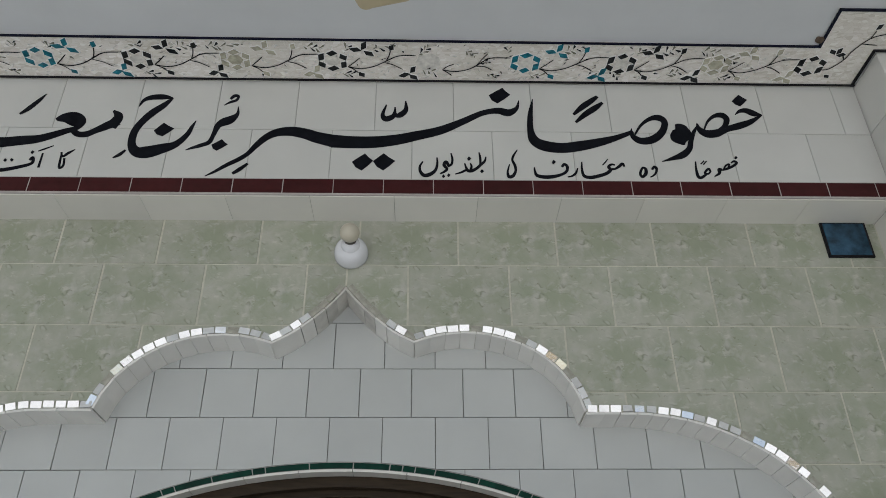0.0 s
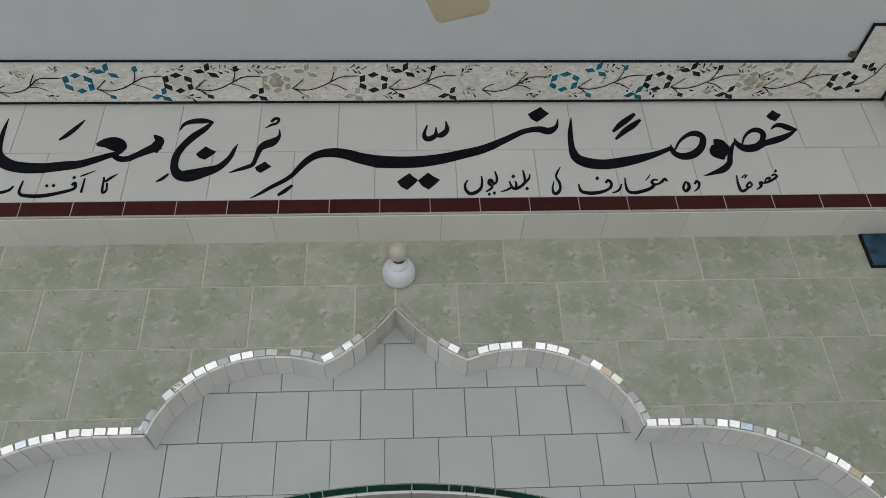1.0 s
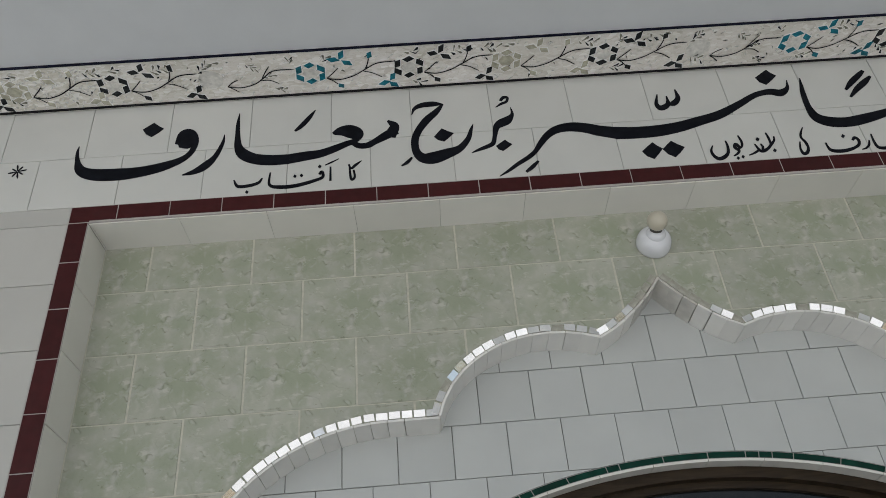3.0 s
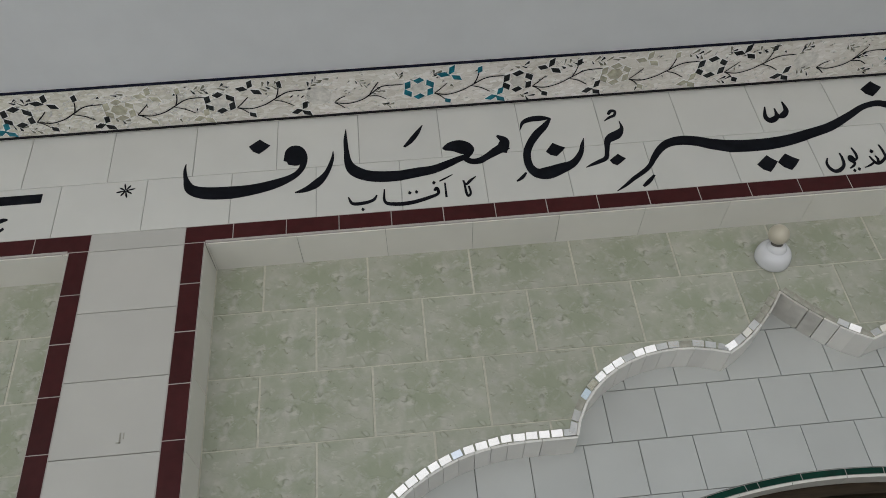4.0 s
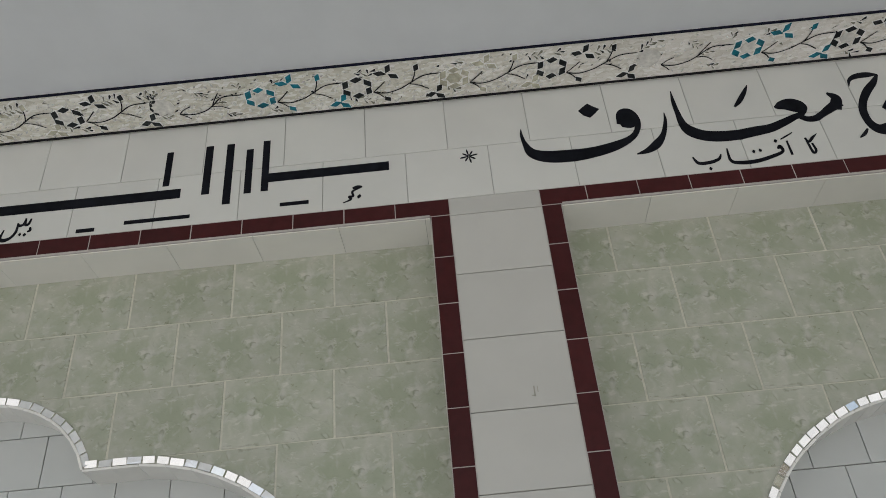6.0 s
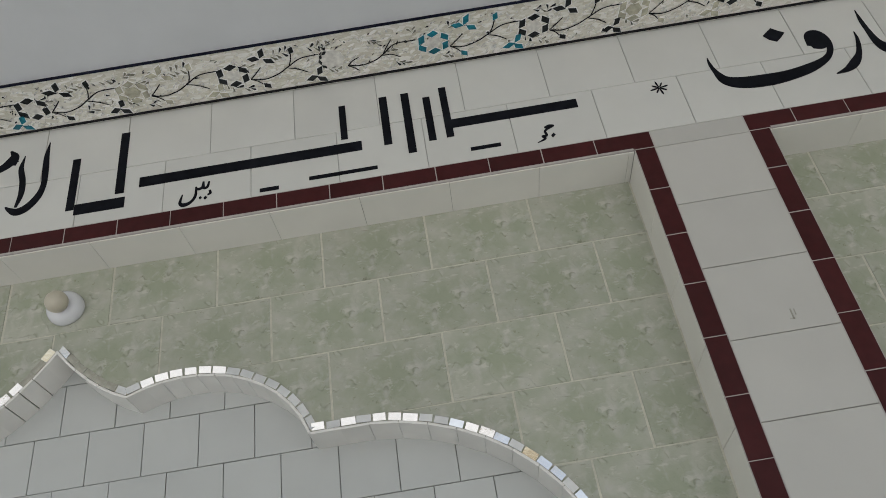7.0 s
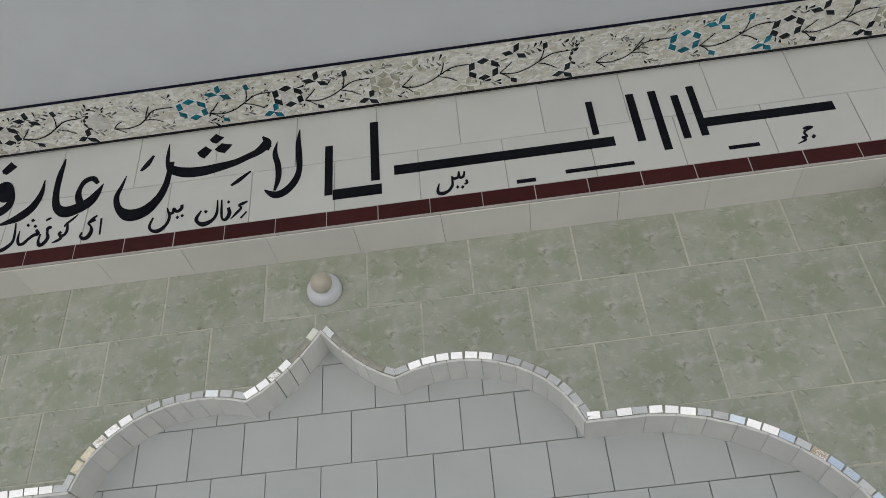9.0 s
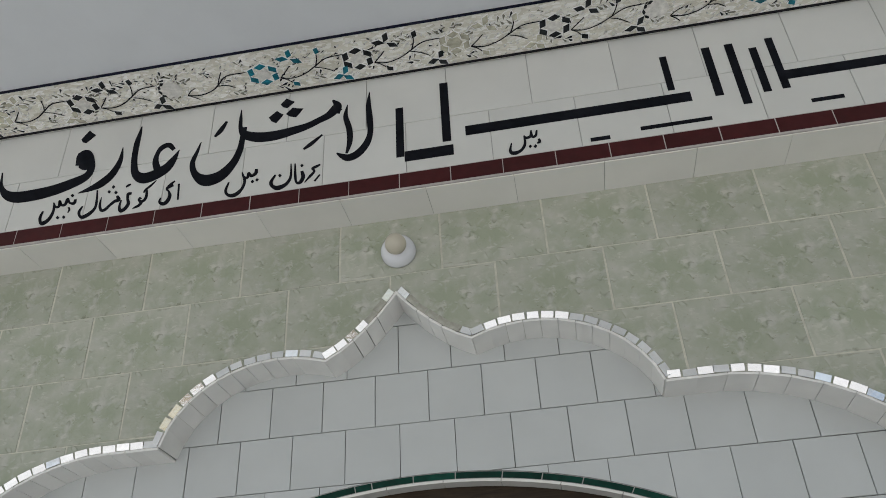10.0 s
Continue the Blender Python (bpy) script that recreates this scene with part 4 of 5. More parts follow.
# scratch on a tile of the pier
bm = bmesh.new()
for xa, za, xb, zb in ((-2.096, 2.248, -2.097, 2.222), (-2.088, 2.247, -2.088, 2.233), (-2.104, 2.224, -2.095, 2.223)):
    box(bm, min(xa, xb) - 0.0012, max(xa, xb) + 0.0012, Y_FRONT - 0.0012, Y_FRONT + 0.001, min(za, zb) - 0.001, max(za, zb) + 0.001)
part("scratch", bm, M_STAIN, pier, "grey scratch in the glaze")

# small mud nest on the ceiling by the border's corner
bm = bmesh.new()
bmesh.ops.create_icosphere(bm, subdivisions=3, radius=0.013)
for v in bm.verts:
    v.co *= 1 + 0.35 * noise.noise(v.co * 90)
    v.co.z *= 0.6
bmesh.ops.translate(bm, verts=bm.verts, vec=(1.178, 2.002, Z_CEIL - 0.005))
tagged(part("wasp_nest", bm, M_DIRT, None, "", True), "small brown mud nest stuck to the ceiling", "nest")

# ---------------------------------------------------------------- lettering on the white band
class Word:
    """One word brushed on the tiles. Points are (x, z, width) in millimetres on the wall."""

    def __init__(self, verse, label):
        self.strokes, self.layer = [], 0
        WORDS.append((self, verse, label))

    def face(self, left, right):
        """A ribbon between two edges, standing a little off the tiles."""
        self.layer += 1
        bm = bmesh.new()
        self.strokes.append(bm)
        y = Y_FRONT - 0.0013 - 0.00008 * self.layer
        n = len(left)
        a = [(bm.verts.new((l[0], y, l[1])), bm.verts.new((r[0], y, r[1]))) for l, r in zip(left, right)]
        b = [(bm.verts.new((l[0], Y_FRONT + 0.0006, l[1])), bm.verts.new((r[0], Y_FRONT + 0.0006, r[1]))) for l, r in zip(left, right)]
        for k in range(n - 1):
            bm.faces.new((a[k][0], a[k + 1][0], a[k + 1][1], a[k][1]))
            bm.faces.new((a[k][0], b[k][0], b[k + 1][0], a[k + 1][0]))
            bm.faces.new((a[k][1], a[k + 1][1], b[k + 1][1], b[k][1]))
        for k in (0, n - 1):
            bm.faces.new((a[k][0], a[k][1], b[k][1], b[k][0]))

    def pen(self, *pts):
        """A brush stroke through the points, its width swelling from one to the next."""
        c = [Vector(p) / 1000 for p in pts]
        c = [2 * c[0] - c[1]] + c + [2 * c[-1] - c[-2]]
        line = []
        for p0, p1, p2, p3 in zip(c, c[1:], c[2:], c[3:]):
            for k in range(7):
                t = k / 7
                q = 0.5 * (2 * p1 + (p2 - p0) * t + (2 * p0 - 5 * p1 + 4 * p2 - p3) * t * t + (3 * p1 - p0 - 3 * p2 + p3) * t ** 3)
                line.append(Vector((q.x, q.y, max(0.0012, q.z))))
        line.append(c[-2])
        left, right = [], []
        for k, p in enumerate(line):
            d = (line[min(k + 1, len(line) - 1)] - line[max(k - 1, 0)]).to_2d()
            d = d.normalized() if d.length > 1e-9 else Vector((1, 0))
            w = p.z / 2
            left.append((p.x - d.y * w, p.y + d.x * w))
            right.append((p.x + d.y * w, p.y - d.x * w))
        self.face(left, right)

    def bar(self, p, q):
        a, b = Vector(p[:2]) / 1000, Vector(q[:2]) / 1000
        d = (b - a).normalized() * p[2] / 2000
        self.face([(a.x - d.y, a.y + d.x), (b.x - d.y, b.y + d.x)], [(a.x + d.y, a.y - d.x), (b.x + d.y, b.y - d.x)])

    def dot(self, *corners):
        """A diamond dot with slightly hollow upper and full lower sides."""
        l, t, r, b = [Vector(p) / 1000 for p in corners]
        mid = (l + t + r + b) / 4
        up = [l, l.lerp(t, 0.5).lerp(mid, -0.02), t, t.lerp(r, 0.5).lerp(mid, 0.06), r]
        low = [l, l.lerp(b, 0.5).lerp(mid, -0.22), b, b.lerp(r, 0.5).lerp(mid, -0.06), r]
        self.face([(p.x, p.y) for p in up], [(p.x, p.y) for p in low])


WORDS = []
verse_east = tagged(new("painted_verse"), "black painted verse in flowing script on white tiles", "inscription", group="painted verses")
verse_west = tagged(new("painted_verse"), "black painted verse in script on white tiles, names barred", "inscription", group="painted verses")
verse = verse_east
word = Word(verse, "black calligraphic word with a tanween")
word.dot((957, 3199), (985, 3227), (1009, 3205), (981, 3177))
word.pen((956, 3140, 2), (974, 3155, 12), (996, 3158, 21), (1019, 3146, 24), (1044, 3139, 4))
word.pen((1044, 3139, 4), (1000, 3110, 19), (958, 3092, 25), (916, 3078, 22), (880, 3061, 30), (850, 3058, 31), (832, 3070, 24), (824, 3088, 11), (823, 3103, 2))
word.pen((841, 3072, 5), (859, 3108, 8), (884, 3132, 13), (911, 3137, 22), (924, 3121, 20), (913, 3092, 16), (889, 3073, 10))
word.pen((827, 3096, 4), (807, 3065, 12), (791, 3027, 16), (780, 2995, 19), (754, 2970, 23), (720, 2956, 13), (686, 2944, 2))
word.pen((733, 3061, 20), (745, 3055, 67), (760, 3055, 87), (774, 3055, 81), (785, 3053, 53), (797, 3050, 20))
word.pen((615, 3053, 6), (639, 3091, 9), (672, 3118, 15), (702, 3123, 25), (718, 3104, 21), (704, 3064, 24), (670, 3033, 28), (633, 3026, 26), (610, 3041, 19), (604, 3062, 9), (607, 3077, 2))
word.pen((610, 3064, 13), (555, 3039, 20), (495, 3019, 31), (430, 3003, 38), (376, 2995, 39), (324, 3002, 41), (290, 3024, 34), (280, 3068, 21), (283, 3127, 17), (289, 3164, 11), (295, 3198, 2))
word.pen((425, 3134, 9), (456, 3166, 20), (488, 3193, 19), (511, 3213, 11))
word.pen((429, 3101, 8), (462, 3134, 19), (496, 3161, 21), (525, 3186, 9))
word = Word(verse, "black calligraphic word with a long swash")
word.dot((152, 3214), (198, 3247), (223, 3217), (179, 3179))
word.pen((250, 3193, 2), (240, 3158, 14), (213, 3139, 29), (186, 3146, 27), (159, 3145, 22), (121, 3133, 21), (66, 3101, 25), (-7, 3063, 32), (-79, 3041, 36), (-150, 3022, 41), (-221, 3012, 46), (-292, 3011, 48), (-349, 3015, 51))
word.pen((-342, 3014, 49), (-400, 3030, 43), (-436, 3044, 40), (-482, 3053, 37), (-526, 3047, 30), (-559, 3026, 24), (-587, 2992, 19), (-605, 2965, 15), (-628, 2943, 15), (-668, 2916, 13), (-699, 2892, 9), (-727, 2874, 2))
word.pen((-121, 3185, 4), (-120, 3147, 16), (-138, 3125, 21), (-153, 3127, 12), (-155, 3158, 4))
word.pen((-155, 3144, 5), (-160, 3120, 17), (-183, 3108, 21), (-194, 3126, 13), (-183, 3168, 4))
word.dot((-283, 2933), (-244, 2966), (-218, 2938), (-252, 2900))
word.dot((-218, 2936), (-186, 2967), (-150, 2938), (-186, 2901))
word.pen((-645, 2884, 8), (-625, 2901, 13), (-603, 2923, 7))
word = Word(verse, "black calligraphic word with two diamond dots")
word.pen((-707, 3159, 2), (-687, 3173, 9), (-670, 3181, 9), (-665, 3198, 9), (-678, 3200, 12), (-689, 3186, 9))
word.pen((-660, 3154, 2), (-659, 3123, 12), (-678, 3099, 31), (-700, 3087, 31), (-715, 3071, 21), (-724, 3034, 14), (-733, 3006, 15), (-757, 2993, 14), (-782, 2983, 9), (-801, 2974, 2))
word.dot((-724, 2995), (-694, 3018), (-674, 2998), (-705, 2973))
word.pen((-977, 3150, 2), (-966, 3177, 12), (-941, 3190, 20), (-905, 3192, 21), (-875, 3188, 4))
word.pen((-875, 3188, 7), (-899, 3156, 21), (-929, 3125, 26), (-957, 3084, 24), (-972, 3043, 24), (-971, 2997, 25), (-953, 2968, 35), (-921, 2964, 46), (-877, 2978, 39), (-836, 2996, 25), (-807, 3033, 17), (-795, 3068, 11), (-786, 3093, 2))
word.dot((-912, 3050), (-886, 3083), (-850, 3060), (-882, 3028))
word.pen((-1018, 2941, 4), (-1000, 2954, 11), (-985, 2972, 6))
word = Word(verse, "black calligraphic word ending in a broad bowl")
word.pen((-1054, 3132, 7), (-1034, 3106, 31), (-1050, 3064, 38))
word.pen((-1030, 3089, 35), (-1067, 3066, 30), (-1095, 3048, 23), (-1120, 3034, 23), (-1147, 3035, 21), (-1169, 3054, 18))
word.pen((-1227, 3093, 9), (-1203, 3105, 26), (-1174, 3107, 34), (-1149, 3097, 26), (-1139, 3079, 15), (-1157, 3057, 19), (-1184, 3046, 22), (-1222, 3029, 27), (-1265, 3013, 31), (-1310, 3007, 36), (-1367, 2999, 38))
word.pen((-1223, 3093, 12), (-1190, 3097, 36), (-1161, 3081, 33), (-1140, 3073, 14))
word.pen((-1359, 2999, 38), (-1416, 3000, 41), (-1467, 3010, 40), (-1503, 3033, 38), (-1520, 3065, 25), (-1525, 3112, 16), (-1527, 3161, 12), (-1525, 3207, 2))
word.pen((-1346, 3114, 7), (-1325, 3136, 16), (-1301, 3170, 14), (-1283, 3200, 2))
word.pen((-1566, 3119, 2), (-1570, 3082, 11), (-1588, 3031, 17), (-1616, 2995, 28), (-1647, 2974, 19), (-1682, 2964, 3))
word.pen((-1713, 3091, 12), (-1697, 3131, 31), (-1674, 3134, 31), (-1658, 3103, 26), (-1661, 3062, 18), (-1689, 3028, 22), (-1746, 3003, 34), (-1815, 2988, 40), (-1884, 2984, 47), (-1952, 2990, 44), (-1994, 3010, 33), (-2011, 3050, 15), (-2017, 3085, 9), (-2016, 3110, 2))
word.pen((-1708, 3088, 23), (-1683, 3097, 55), (-1661, 3111, 28))
word.dot((-1827, 3163), (-1794, 3190), (-1761, 3162), (-1795, 3130))
word = Word(verse, "small black handwritten word")
word.dot((917, 2961), (924, 2969), (928, 2962), (921, 2955))
word.pen((903, 2941, 4), (914, 2948, 7), (921, 2941, 8), (909, 2930, 8), (887, 2918, 8), (870, 2912, 5))
word.pen((873, 2913, 4), (884, 2930, 6), (896, 2935, 6), (890, 2921, 5))
word.pen((870, 2914, 7), (861, 2914, 12), (859, 2901, 9), (850, 2893, 6), (841, 2887, 3))
word.pen((832, 2906, 6), (827, 2917, 7), (813, 2901, 7), (822, 2897, 6), (832, 2906, 5))
word.pen((816, 2895, 7), (800, 2883, 9), (790, 2886, 10), (788, 2911, 7), (791, 2945, 4))
word.pen((819, 2948, 4), (806, 2935, 4))
word.pen((826, 2947, 4), (814, 2933, 4))
word = Word(verse, "small black handwritten word")
word.pen((649, 2912, 7), (658, 2923, 9), (664, 2915, 9), (659, 2899, 7), (649, 2888, 5), (640, 2883, 3))
word.pen((620, 2921, 6), (629, 2915, 9), (628, 2897, 11), (615, 2884, 9), (610, 2897, 8), (619, 2917, 7), (624, 2922, 4))
word = Word(verse, "small black handwritten word")
word.pen((564, 2923, 5), (559, 2934, 9), (548, 2924, 9), (534, 2914, 7), (521, 2912, 8))
word.pen((535, 2929, 4), (524, 2931, 7), (514, 2921, 9), (519, 2910, 11), (505, 2896, 11), (480, 2886, 12), (454, 2880, 12), (434, 2886, 10), (430, 2911, 7), (432, 2940, 4))
word.pen((515, 2952, 3), (507, 2941, 4), (496, 2928, 3))
word.pen((417, 2915, 4), (410, 2897, 7), (397, 2885, 6), (383, 2881, 3))
word.pen((368, 2920, 8), (377, 2930, 9), (385, 2921, 9), (382, 2904, 9), (366, 2891, 9), (339, 2882, 12), (311, 2880, 13), (289, 2886, 11), (283, 2901, 7), (282, 2917, 4))
word.dot((338, 2938), (345, 2947), (351, 2939), (343, 2931))
word = Word(verse, "small black handwritten word")
word.pen((233, 2986, 3), (220, 2963, 7), (215, 2945, 7), (222, 2924, 9), (223, 2902, 8), (214, 2884, 11), (202, 2880, 11), (198, 2896, 7), (202, 2916, 5), (206, 2929, 3))
word = Word(verse, "small black handwritten word with dots")
word.pen((133, 2957, 4), (129, 2941, 7), (116, 2926, 9), (103, 2912, 9), (89, 2903, 11), (77, 2902, 10), (70, 2915, 7), (66, 2931, 4))
word.pen((112, 2974, 4), (115, 2953, 7), (115, 2926, 7))
word.pen((84, 2931, 4), (87, 2919, 7), (84, 2906, 8))
word.pen((74, 2908, 7), (59, 2898, 7), (48, 2893, 5), (36, 2889, 3))
word.dot((74, 2949), (80, 2958), (87, 2950), (80, 2942))
word.dot((113, 2900), (119, 2908), (125, 2901), (119, 2894))
word.pen((24, 2970, 4), (28, 2947, 7), (25, 2927, 7), (13, 2918, 7))
word.pen((17, 2920, 8), (8, 2935, 12), (2, 2923, 10), (11, 2909, 8), (3, 2898, 7), (-10, 2890, 4))
word.dot((-5, 2880), (0, 2887), (5, 2880), (0, 2874))
word.dot((11, 2884), (16, 2891), (21, 2885), (16, 2878))
word.pen((-20, 2952, 4), (-19, 2930, 7), (-24, 2905, 9), (-40, 2888, 12), (-59, 2883, 12), (-71, 2897, 9), (-73, 2917, 7), (-64, 2936, 4))
word = Word(verse, "small black handwritten words")
word.pen((-1139, 2973, 2), (-1157, 2958, 9), (-1171, 2945, 7), (-1179, 2961, 5))
word.pen((-1177, 2961, 5), (-1172, 2904, 8), (-1161, 2910, 7), (-1164, 2938, 6))
word.pen((-1234, 2957, 5), (-1234, 2902, 7))
word.pen((-1250, 2965, 3), (-1234, 2973, 5), (-1208, 2987, 2))
word.dot((-1272, 2960), (-1267, 2968), (-1261, 2962), (-1266, 2954))
word.pen((-1268, 2930, 7), (-1260, 2939, 10), (-1257, 2919, 9), (-1281, 2907, 11), (-1337, 2892, 13), (-1387, 2891, 13), (-1416, 2903, 9), (-1416, 2950, 4))
word.dot((-1346, 2928), (-1342, 2936), (-1336, 2930), (-1340, 2923))
word.dot((-1326, 2930), (-1322, 2937), (-1316, 2931), (-1320, 2924))
word.pen((-1439, 2930, 4), (-1450, 2913, 9), (-1478, 2904, 11), (-1511, 2905, 10), (-1524, 2930, 4))
word.dot((-1487, 2880), (-1483, 2887), (-1477, 2881), (-1481, 2874))
verse = verse_west
word = Word(verse, "plain black bar in place of a written name")
word.bar((-2806, 3018, 34), (-2433, 3018, 34))
word.bar((-2816, 3171, 22), (-2816, 2968, 22))
word.bar((-2868, 3142, 22), (-2868, 2966, 22))
word.bar((-2931, 3172, 24), (-2931, 2932, 24))
word = Word(verse, "plain black bar in place of a written name")
word.bar((-3733, 2992, 36), (-3075, 2992, 36))
word.bar((-2998, 3172, 24), (-2998, 2978, 24))
word.bar((-3124, 3163, 20), (-3124, 3026, 20))
word = Word(verse, "plain black bar in place of a written name")
word.bar((-3919, 2928, 38), (-3772, 2928, 38))
word.bar((-3932, 3125, 24), (-3932, 2929, 24))
word.bar((-3790, 3201, 26), (-3790, 2963, 26))
word = Word(verse, "black calligraphic word of two upright strokes")
word.pen((-4027, 3214, 2), (-4030, 3159, 16), (-4026, 3101, 20), (-4024, 3044, 18), (-4036, 3001, 23), (-4063, 2967, 27), (-4091, 2957, 26), (-4114, 2969, 15), (-4128, 2982, 4))
word.pen((-4098, 3174, 2), (-4103, 3125, 16), (-4091, 3073, 19), (-4088, 3021, 17), (-4097, 2975, 8))
word = Word(verse, "black calligraphic word with three diamond dots")
word.pen((-4147, 3204, 6), (-4131, 3177, 27), (-4139, 3146, 34))
word.pen((-4129, 3171, 39), (-4158, 3142, 29), (-4189, 3127, 25), (-4228, 3110, 27), (-4280, 3099, 34), (-4332, 3092, 39), (-4385, 3096, 39), (-4429, 3115, 30), (-4448, 3144, 15), (-4452, 3187, 11), (-4453, 3227, 2))
word.pen((-4436, 3148, 18), (-4439, 3092, 19), (-4444, 3051, 22), (-4461, 3004, 28), (-4497, 2962, 41), (-4542, 2953, 43), (-4580, 2982, 23), (-4596, 3030, 17), (-4585, 3078, 11), (-4577, 3114, 2))
word.dot((-4357, 3172), (-4331, 3196), (-4309, 3176), (-4331, 3144))
word.dot((-4321, 3221), (-4302, 3244), (-4274, 3224), (-4298, 3202))
word.dot((-4300, 3176), (-4279, 3199), (-4244, 3188), (-4266, 3156))
word.pen((-4234, 3017, 7), (-4210, 3035, 14), (-4176, 3065, 5))
word.pen((-4533, 3127, 8), (-4516, 3150, 18), (-4499, 3185, 8))
word = Word(verse, "black calligraphic word ending in a broad bowl")
word.pen((-5008, 3139, 21), (-4992, 3136, 40), (-4977, 3133, 40), (-4959, 3129, 20))
word.pen((-4667, 3100, 13), (-4687, 3122, 19), (-4709, 3117, 21), (-4722, 3093, 16), (-4723, 3058, 21), (-4708, 3019, 25))
word.pen((-4648, 3095, 2), (-4662, 3061, 22), (-4682, 3028, 36), (-4716, 3007, 42), (-4753, 3000, 41), (-4785, 3024, 26), (-4799, 3080, 21), (-4802, 3151, 20), (-4799, 3192, 13), (-4797, 3224, 3))
word.pen((-4849, 3144, 2), (-4849, 3089, 17), (-4865, 3039, 28), (-4896, 3006, 32), (-4931, 2990, 20), (-4971, 2979, 2))
word.pen((-4995, 3096, 20), (-4988, 3137, 38), (-4968, 3136, 28), (-4951, 3104, 23), (-4945, 3072, 24), (-4958, 3043, 32), (-4997, 3025, 40), (-5061, 3007, 44), (-5127, 3000, 46), (-5186, 3002, 43), (-5229, 3021, 28), (-5256, 3060, 12), (-5268, 3116, 3))
word.pen((-4993, 3096, 21), (-4970, 3101, 61), (-4954, 3115, 33))
word.dot((-5008, 3209), (-4985, 3244), (-4959, 3219), (-4988, 3190))
word = Word(verse, "small black handwritten word")
word.pen((-2546, 2943, 7), (-2531, 2947, 11), (-2519, 2945, 4), (-2546, 2932, 7), (-2545, 2914, 7), (-2557, 2912, 8), (-2552, 2902, 7), (-2576, 2891, 2))
word.dot((-2533, 2911), (-2524, 2919), (-2520, 2911), (-2529, 2902))
word = Word(verse, "small plain black bar in place of a written name")
word.bar((-2766, 2909, 13), (-2679, 2909, 13))
word.bar((-3235, 2900, 13), (-3037, 2900, 13))
word.bar((-3378, 2886, 13), (-3323, 2886, 13))
word = Word(verse, "small black handwritten word")
word.pen((-3525, 2952, 5), (-3530, 2933, 8), (-3540, 2931, 8), (-3542, 2955, 5))
word.pen((-3542, 2953, 5), (-3545, 2934, 8), (-3555, 2929, 9), (-3563, 2932, 9))
word.pen((-3563, 2939, 5), (-3564, 2907, 8), (-3577, 2886, 9), (-3597, 2879, 13), (-3608, 2889, 9), (-3602, 2918, 3))
word.pen((-3523, 2919, 6), (-3521, 2908, 8), (-3529, 2903, 4))
word.dot((-3554, 2896), (-3549, 2902), (-3545, 2896), (-3550, 2890))
word.dot((-3540, 2893), (-3534, 2900), (-3530, 2894), (-3535, 2887))
word = Word(verse, "small black handwritten word")
word.pen((-4178, 2947, 5), (-4191, 2941, 10), (-4202, 2936, 8), (-4196, 2924, 7), (-4207, 2909, 9), (-4225, 2887, 2))
word.pen((-4178, 2908, 5), (-4194, 2886, 6))
word.pen((-4235, 2932, 9), (-4230, 2909, 12), (-4238, 2890, 12), (-4250, 2892, 7), (-4255, 2919, 8), (-4258, 2965, 4))
word.dot((-4241, 2954), (-4236, 2960), (-4231, 2954), (-4236, 2947))
word.pen((-4271, 2967, 3), (-4269, 2919, 8), (-4280, 2893, 11), (-4304, 2881, 17), (-4323, 2889, 11), (-4330, 2907, 11), (-4318, 2933, 5))
word.dot((-4309, 2928), (-4304, 2934), (-4298, 2928), (-4303, 2921))
word = Word(verse, "small black handwritten word")
word.pen((-4381, 2967, 9), (-4382, 2951, 12), (-4395, 2943, 10), (-4405, 2956, 8), (-4407, 2939, 9), (-4419, 2943, 8), (-4426, 2962, 4))
word.pen((-4423, 2953, 6), (-4415, 2927, 9), (-4421, 2899, 10), (-4442, 2879, 14), (-4464, 2883, 9), (-4473, 2902, 8), (-4466, 2931, 5))
word.dot((-4395, 2920), (-4390, 2927), (-4384, 2921), (-4389, 2914))
word.dot((-4381, 2924), (-4376, 2931), (-4370, 2924), (-4375, 2918))
word = Word(verse, "small black handwritten word")
word.pen((-4630, 2955, 6), (-4625, 2894, 5))
word.pen((-4645, 2969, 5), (-4658, 2958, 8), (-4668, 2943, 7), (-4659, 2930, 6), (-4654, 2912, 11), (-4660, 2892, 14), (-4672, 2886, 13), (-4685, 2896, 7), (-4683, 2911, 4))
word.pen((-4648, 2954, 10), (-4660, 2948, 8), (-4668, 2943, 6))
word = Word(verse, "small black handwritten word")
word.pen((-4708, 2983, 3), (-4723, 2966, 8), (-4739, 2952, 7), (-4743, 2941, 5))
word.pen((-4737, 2958, 6), (-4732, 2929, 9), (-4736, 2912, 10), (-4748, 2906, 11))
word.pen((-4749, 2923, 11), (-4755, 2916, 8), (-4746, 2903, 10), (-4751, 2894, 10), (-4761, 2889, 8), (-4771, 2885, 2))
word.pen((-4808, 2975, 6), (-4800, 2980, 8), (-4793, 2983, 5))
word.pen((-4784, 2945, 9), (-4795, 2945, 10), (-4794, 2927, 8), (-4788, 2907, 11), (-4796, 2889, 13), (-4808, 2883, 13), (-4816, 2899, 8), (-4815, 2925, 5))
word = Word(verse, "small black handwritten word with dots")
word.pen((-4832, 2945, 7), (-4824, 2928, 13), (-4836, 2924, 12), (-4850, 2912, 10), (-4863, 2897, 12), (-4876, 2897, 9), (-4884, 2918, 8), (-4885, 2948, 2))
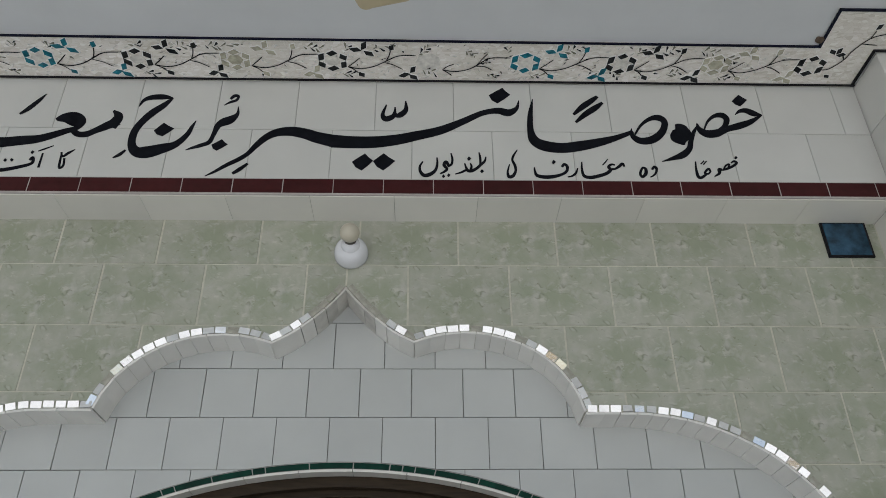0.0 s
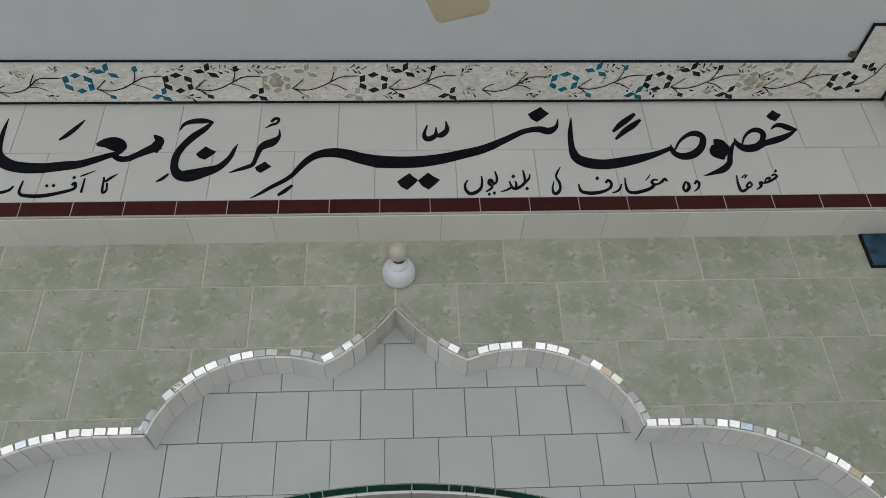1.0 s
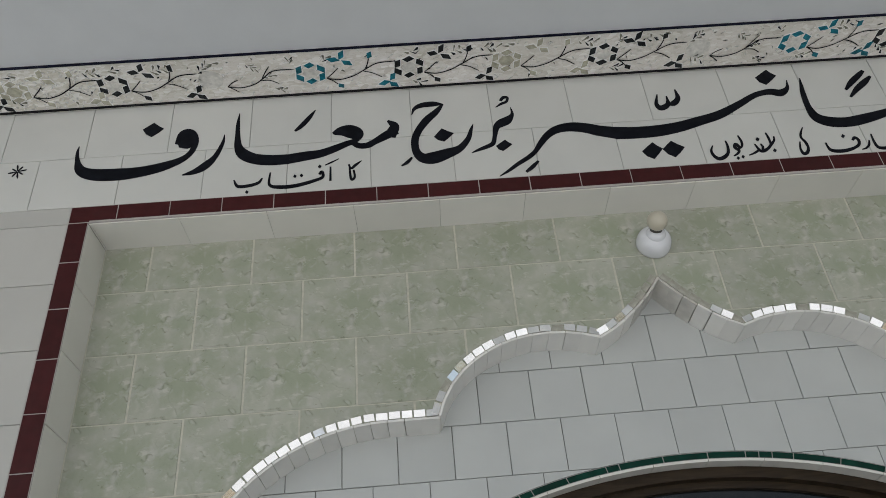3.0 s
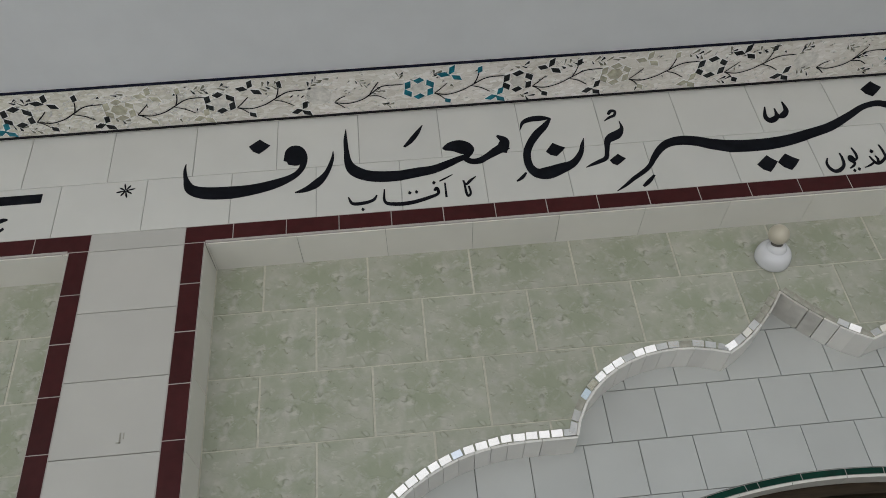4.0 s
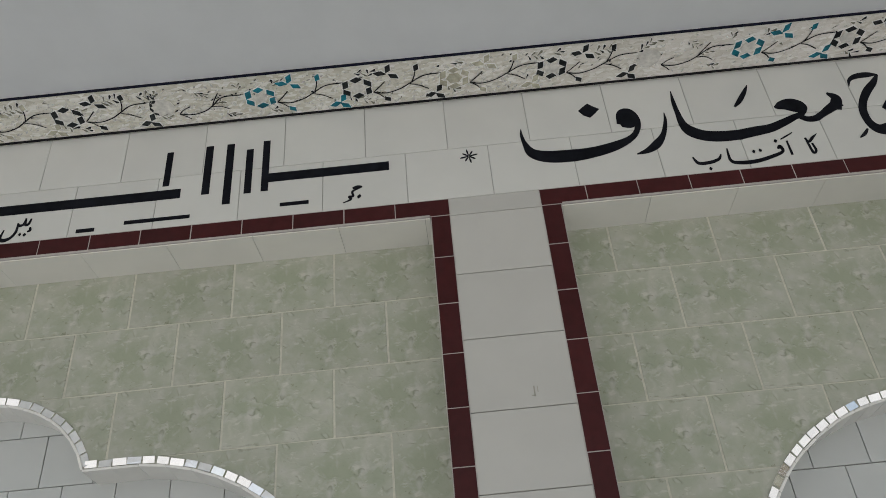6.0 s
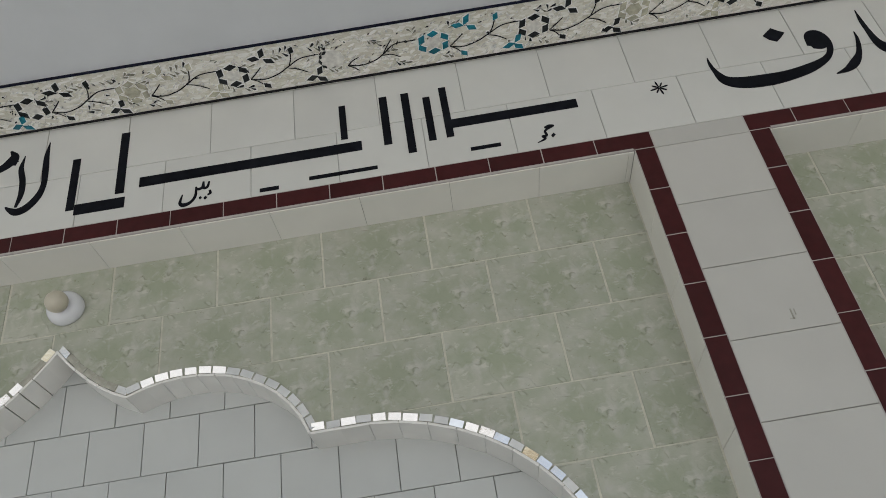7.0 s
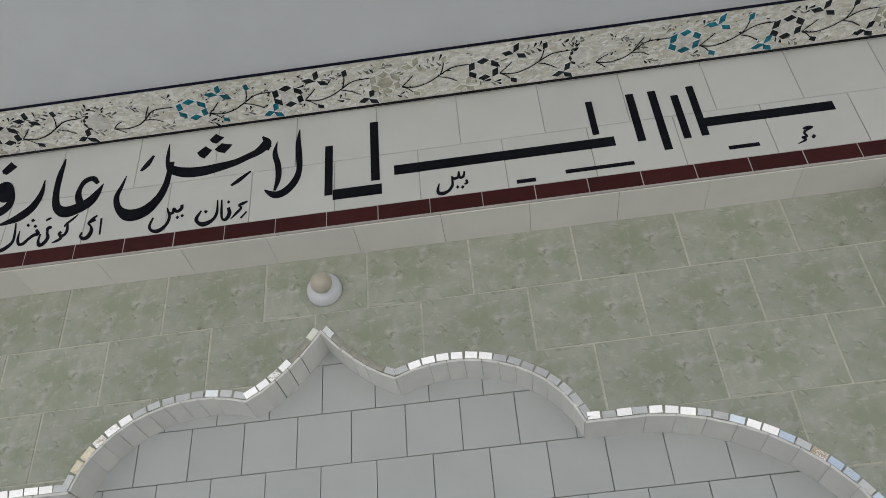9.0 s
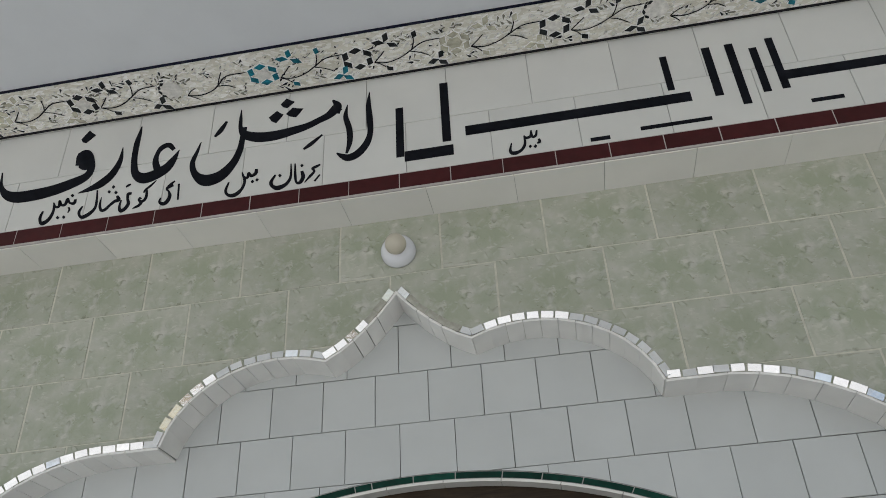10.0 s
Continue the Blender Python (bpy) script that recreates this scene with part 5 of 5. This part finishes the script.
word.dot((-4868, 2966), (-4864, 2973), (-4857, 2966), (-4861, 2959))
word.dot((-4844, 2959), (-4840, 2966), (-4833, 2959), (-4837, 2952))
word.dot((-4857, 2983), (-4852, 2990), (-4845, 2983), (-4850, 2976))
word.pen((-4905, 2980, 4), (-4899, 2942, 7), (-4898, 2912, 9), (-4910, 2893, 13), (-4930, 2881, 14), (-4944, 2886, 8), (-4950, 2904, 9), (-4943, 2924, 5))
word = Word(verse, "small black handwritten word with dots")
word.pen((-4974, 2956, 8), (-4975, 2941, 11), (-4991, 2946, 7), (-5002, 2963, 8), (-5005, 2942, 11), (-5018, 2942, 8), (-5028, 2959, 8), (-5025, 2939, 10), (-5036, 2937, 7), (-5048, 2956, 4))
word.pen((-5044, 2949, 7), (-5041, 2920, 9), (-5049, 2892, 13), (-5065, 2880, 16), (-5076, 2886, 9), (-5081, 2906, 10), (-5077, 2927, 6))
word.pen((-4991, 2928, 6), (-4986, 2917, 6), (-4989, 2907, 3))
word.dot((-4994, 2974), (-4989, 2980), (-4982, 2974), (-4986, 2967))
word.dot((-5025, 2893), (-5021, 2900), (-5014, 2893), (-5018, 2887))
word.dot((-5004, 2892), (-5000, 2898), (-4993, 2892), (-4997, 2885))
for w, verse, label in WORDS:
    body = None
    for bm in sorted(w.strokes, key=lambda b: -sum(f.calc_area() for f in b.faces)):
        if body is None:
            body = part("word", bm, M_INK, verse, label)
        else:
            part("stroke", bm, M_INK, body)
# the eight-rayed star between the two halves of the verse
mark = tagged(new("star_mark"), "small black eight-rayed star painted between verses", "ornament")
star = Word(None, "")
for k in range(8):
    a = math.pi / 8 * 2 * k + 0.2
    r = 0.023 if k % 2 else 0.028
    star.pen((-2187 + 2 * math.cos(a), 3023 + 2 * math.sin(a), 2.5), (-2187 + 700 * r * math.cos(a), 3023 + 700 * r * math.sin(a), 5), (-2187 + 1000 * r * math.cos(a), 3023 + 1000 * r * math.sin(a), 1.5))
for bm in star.strokes:
    part("ray", bm, M_INK, mark)
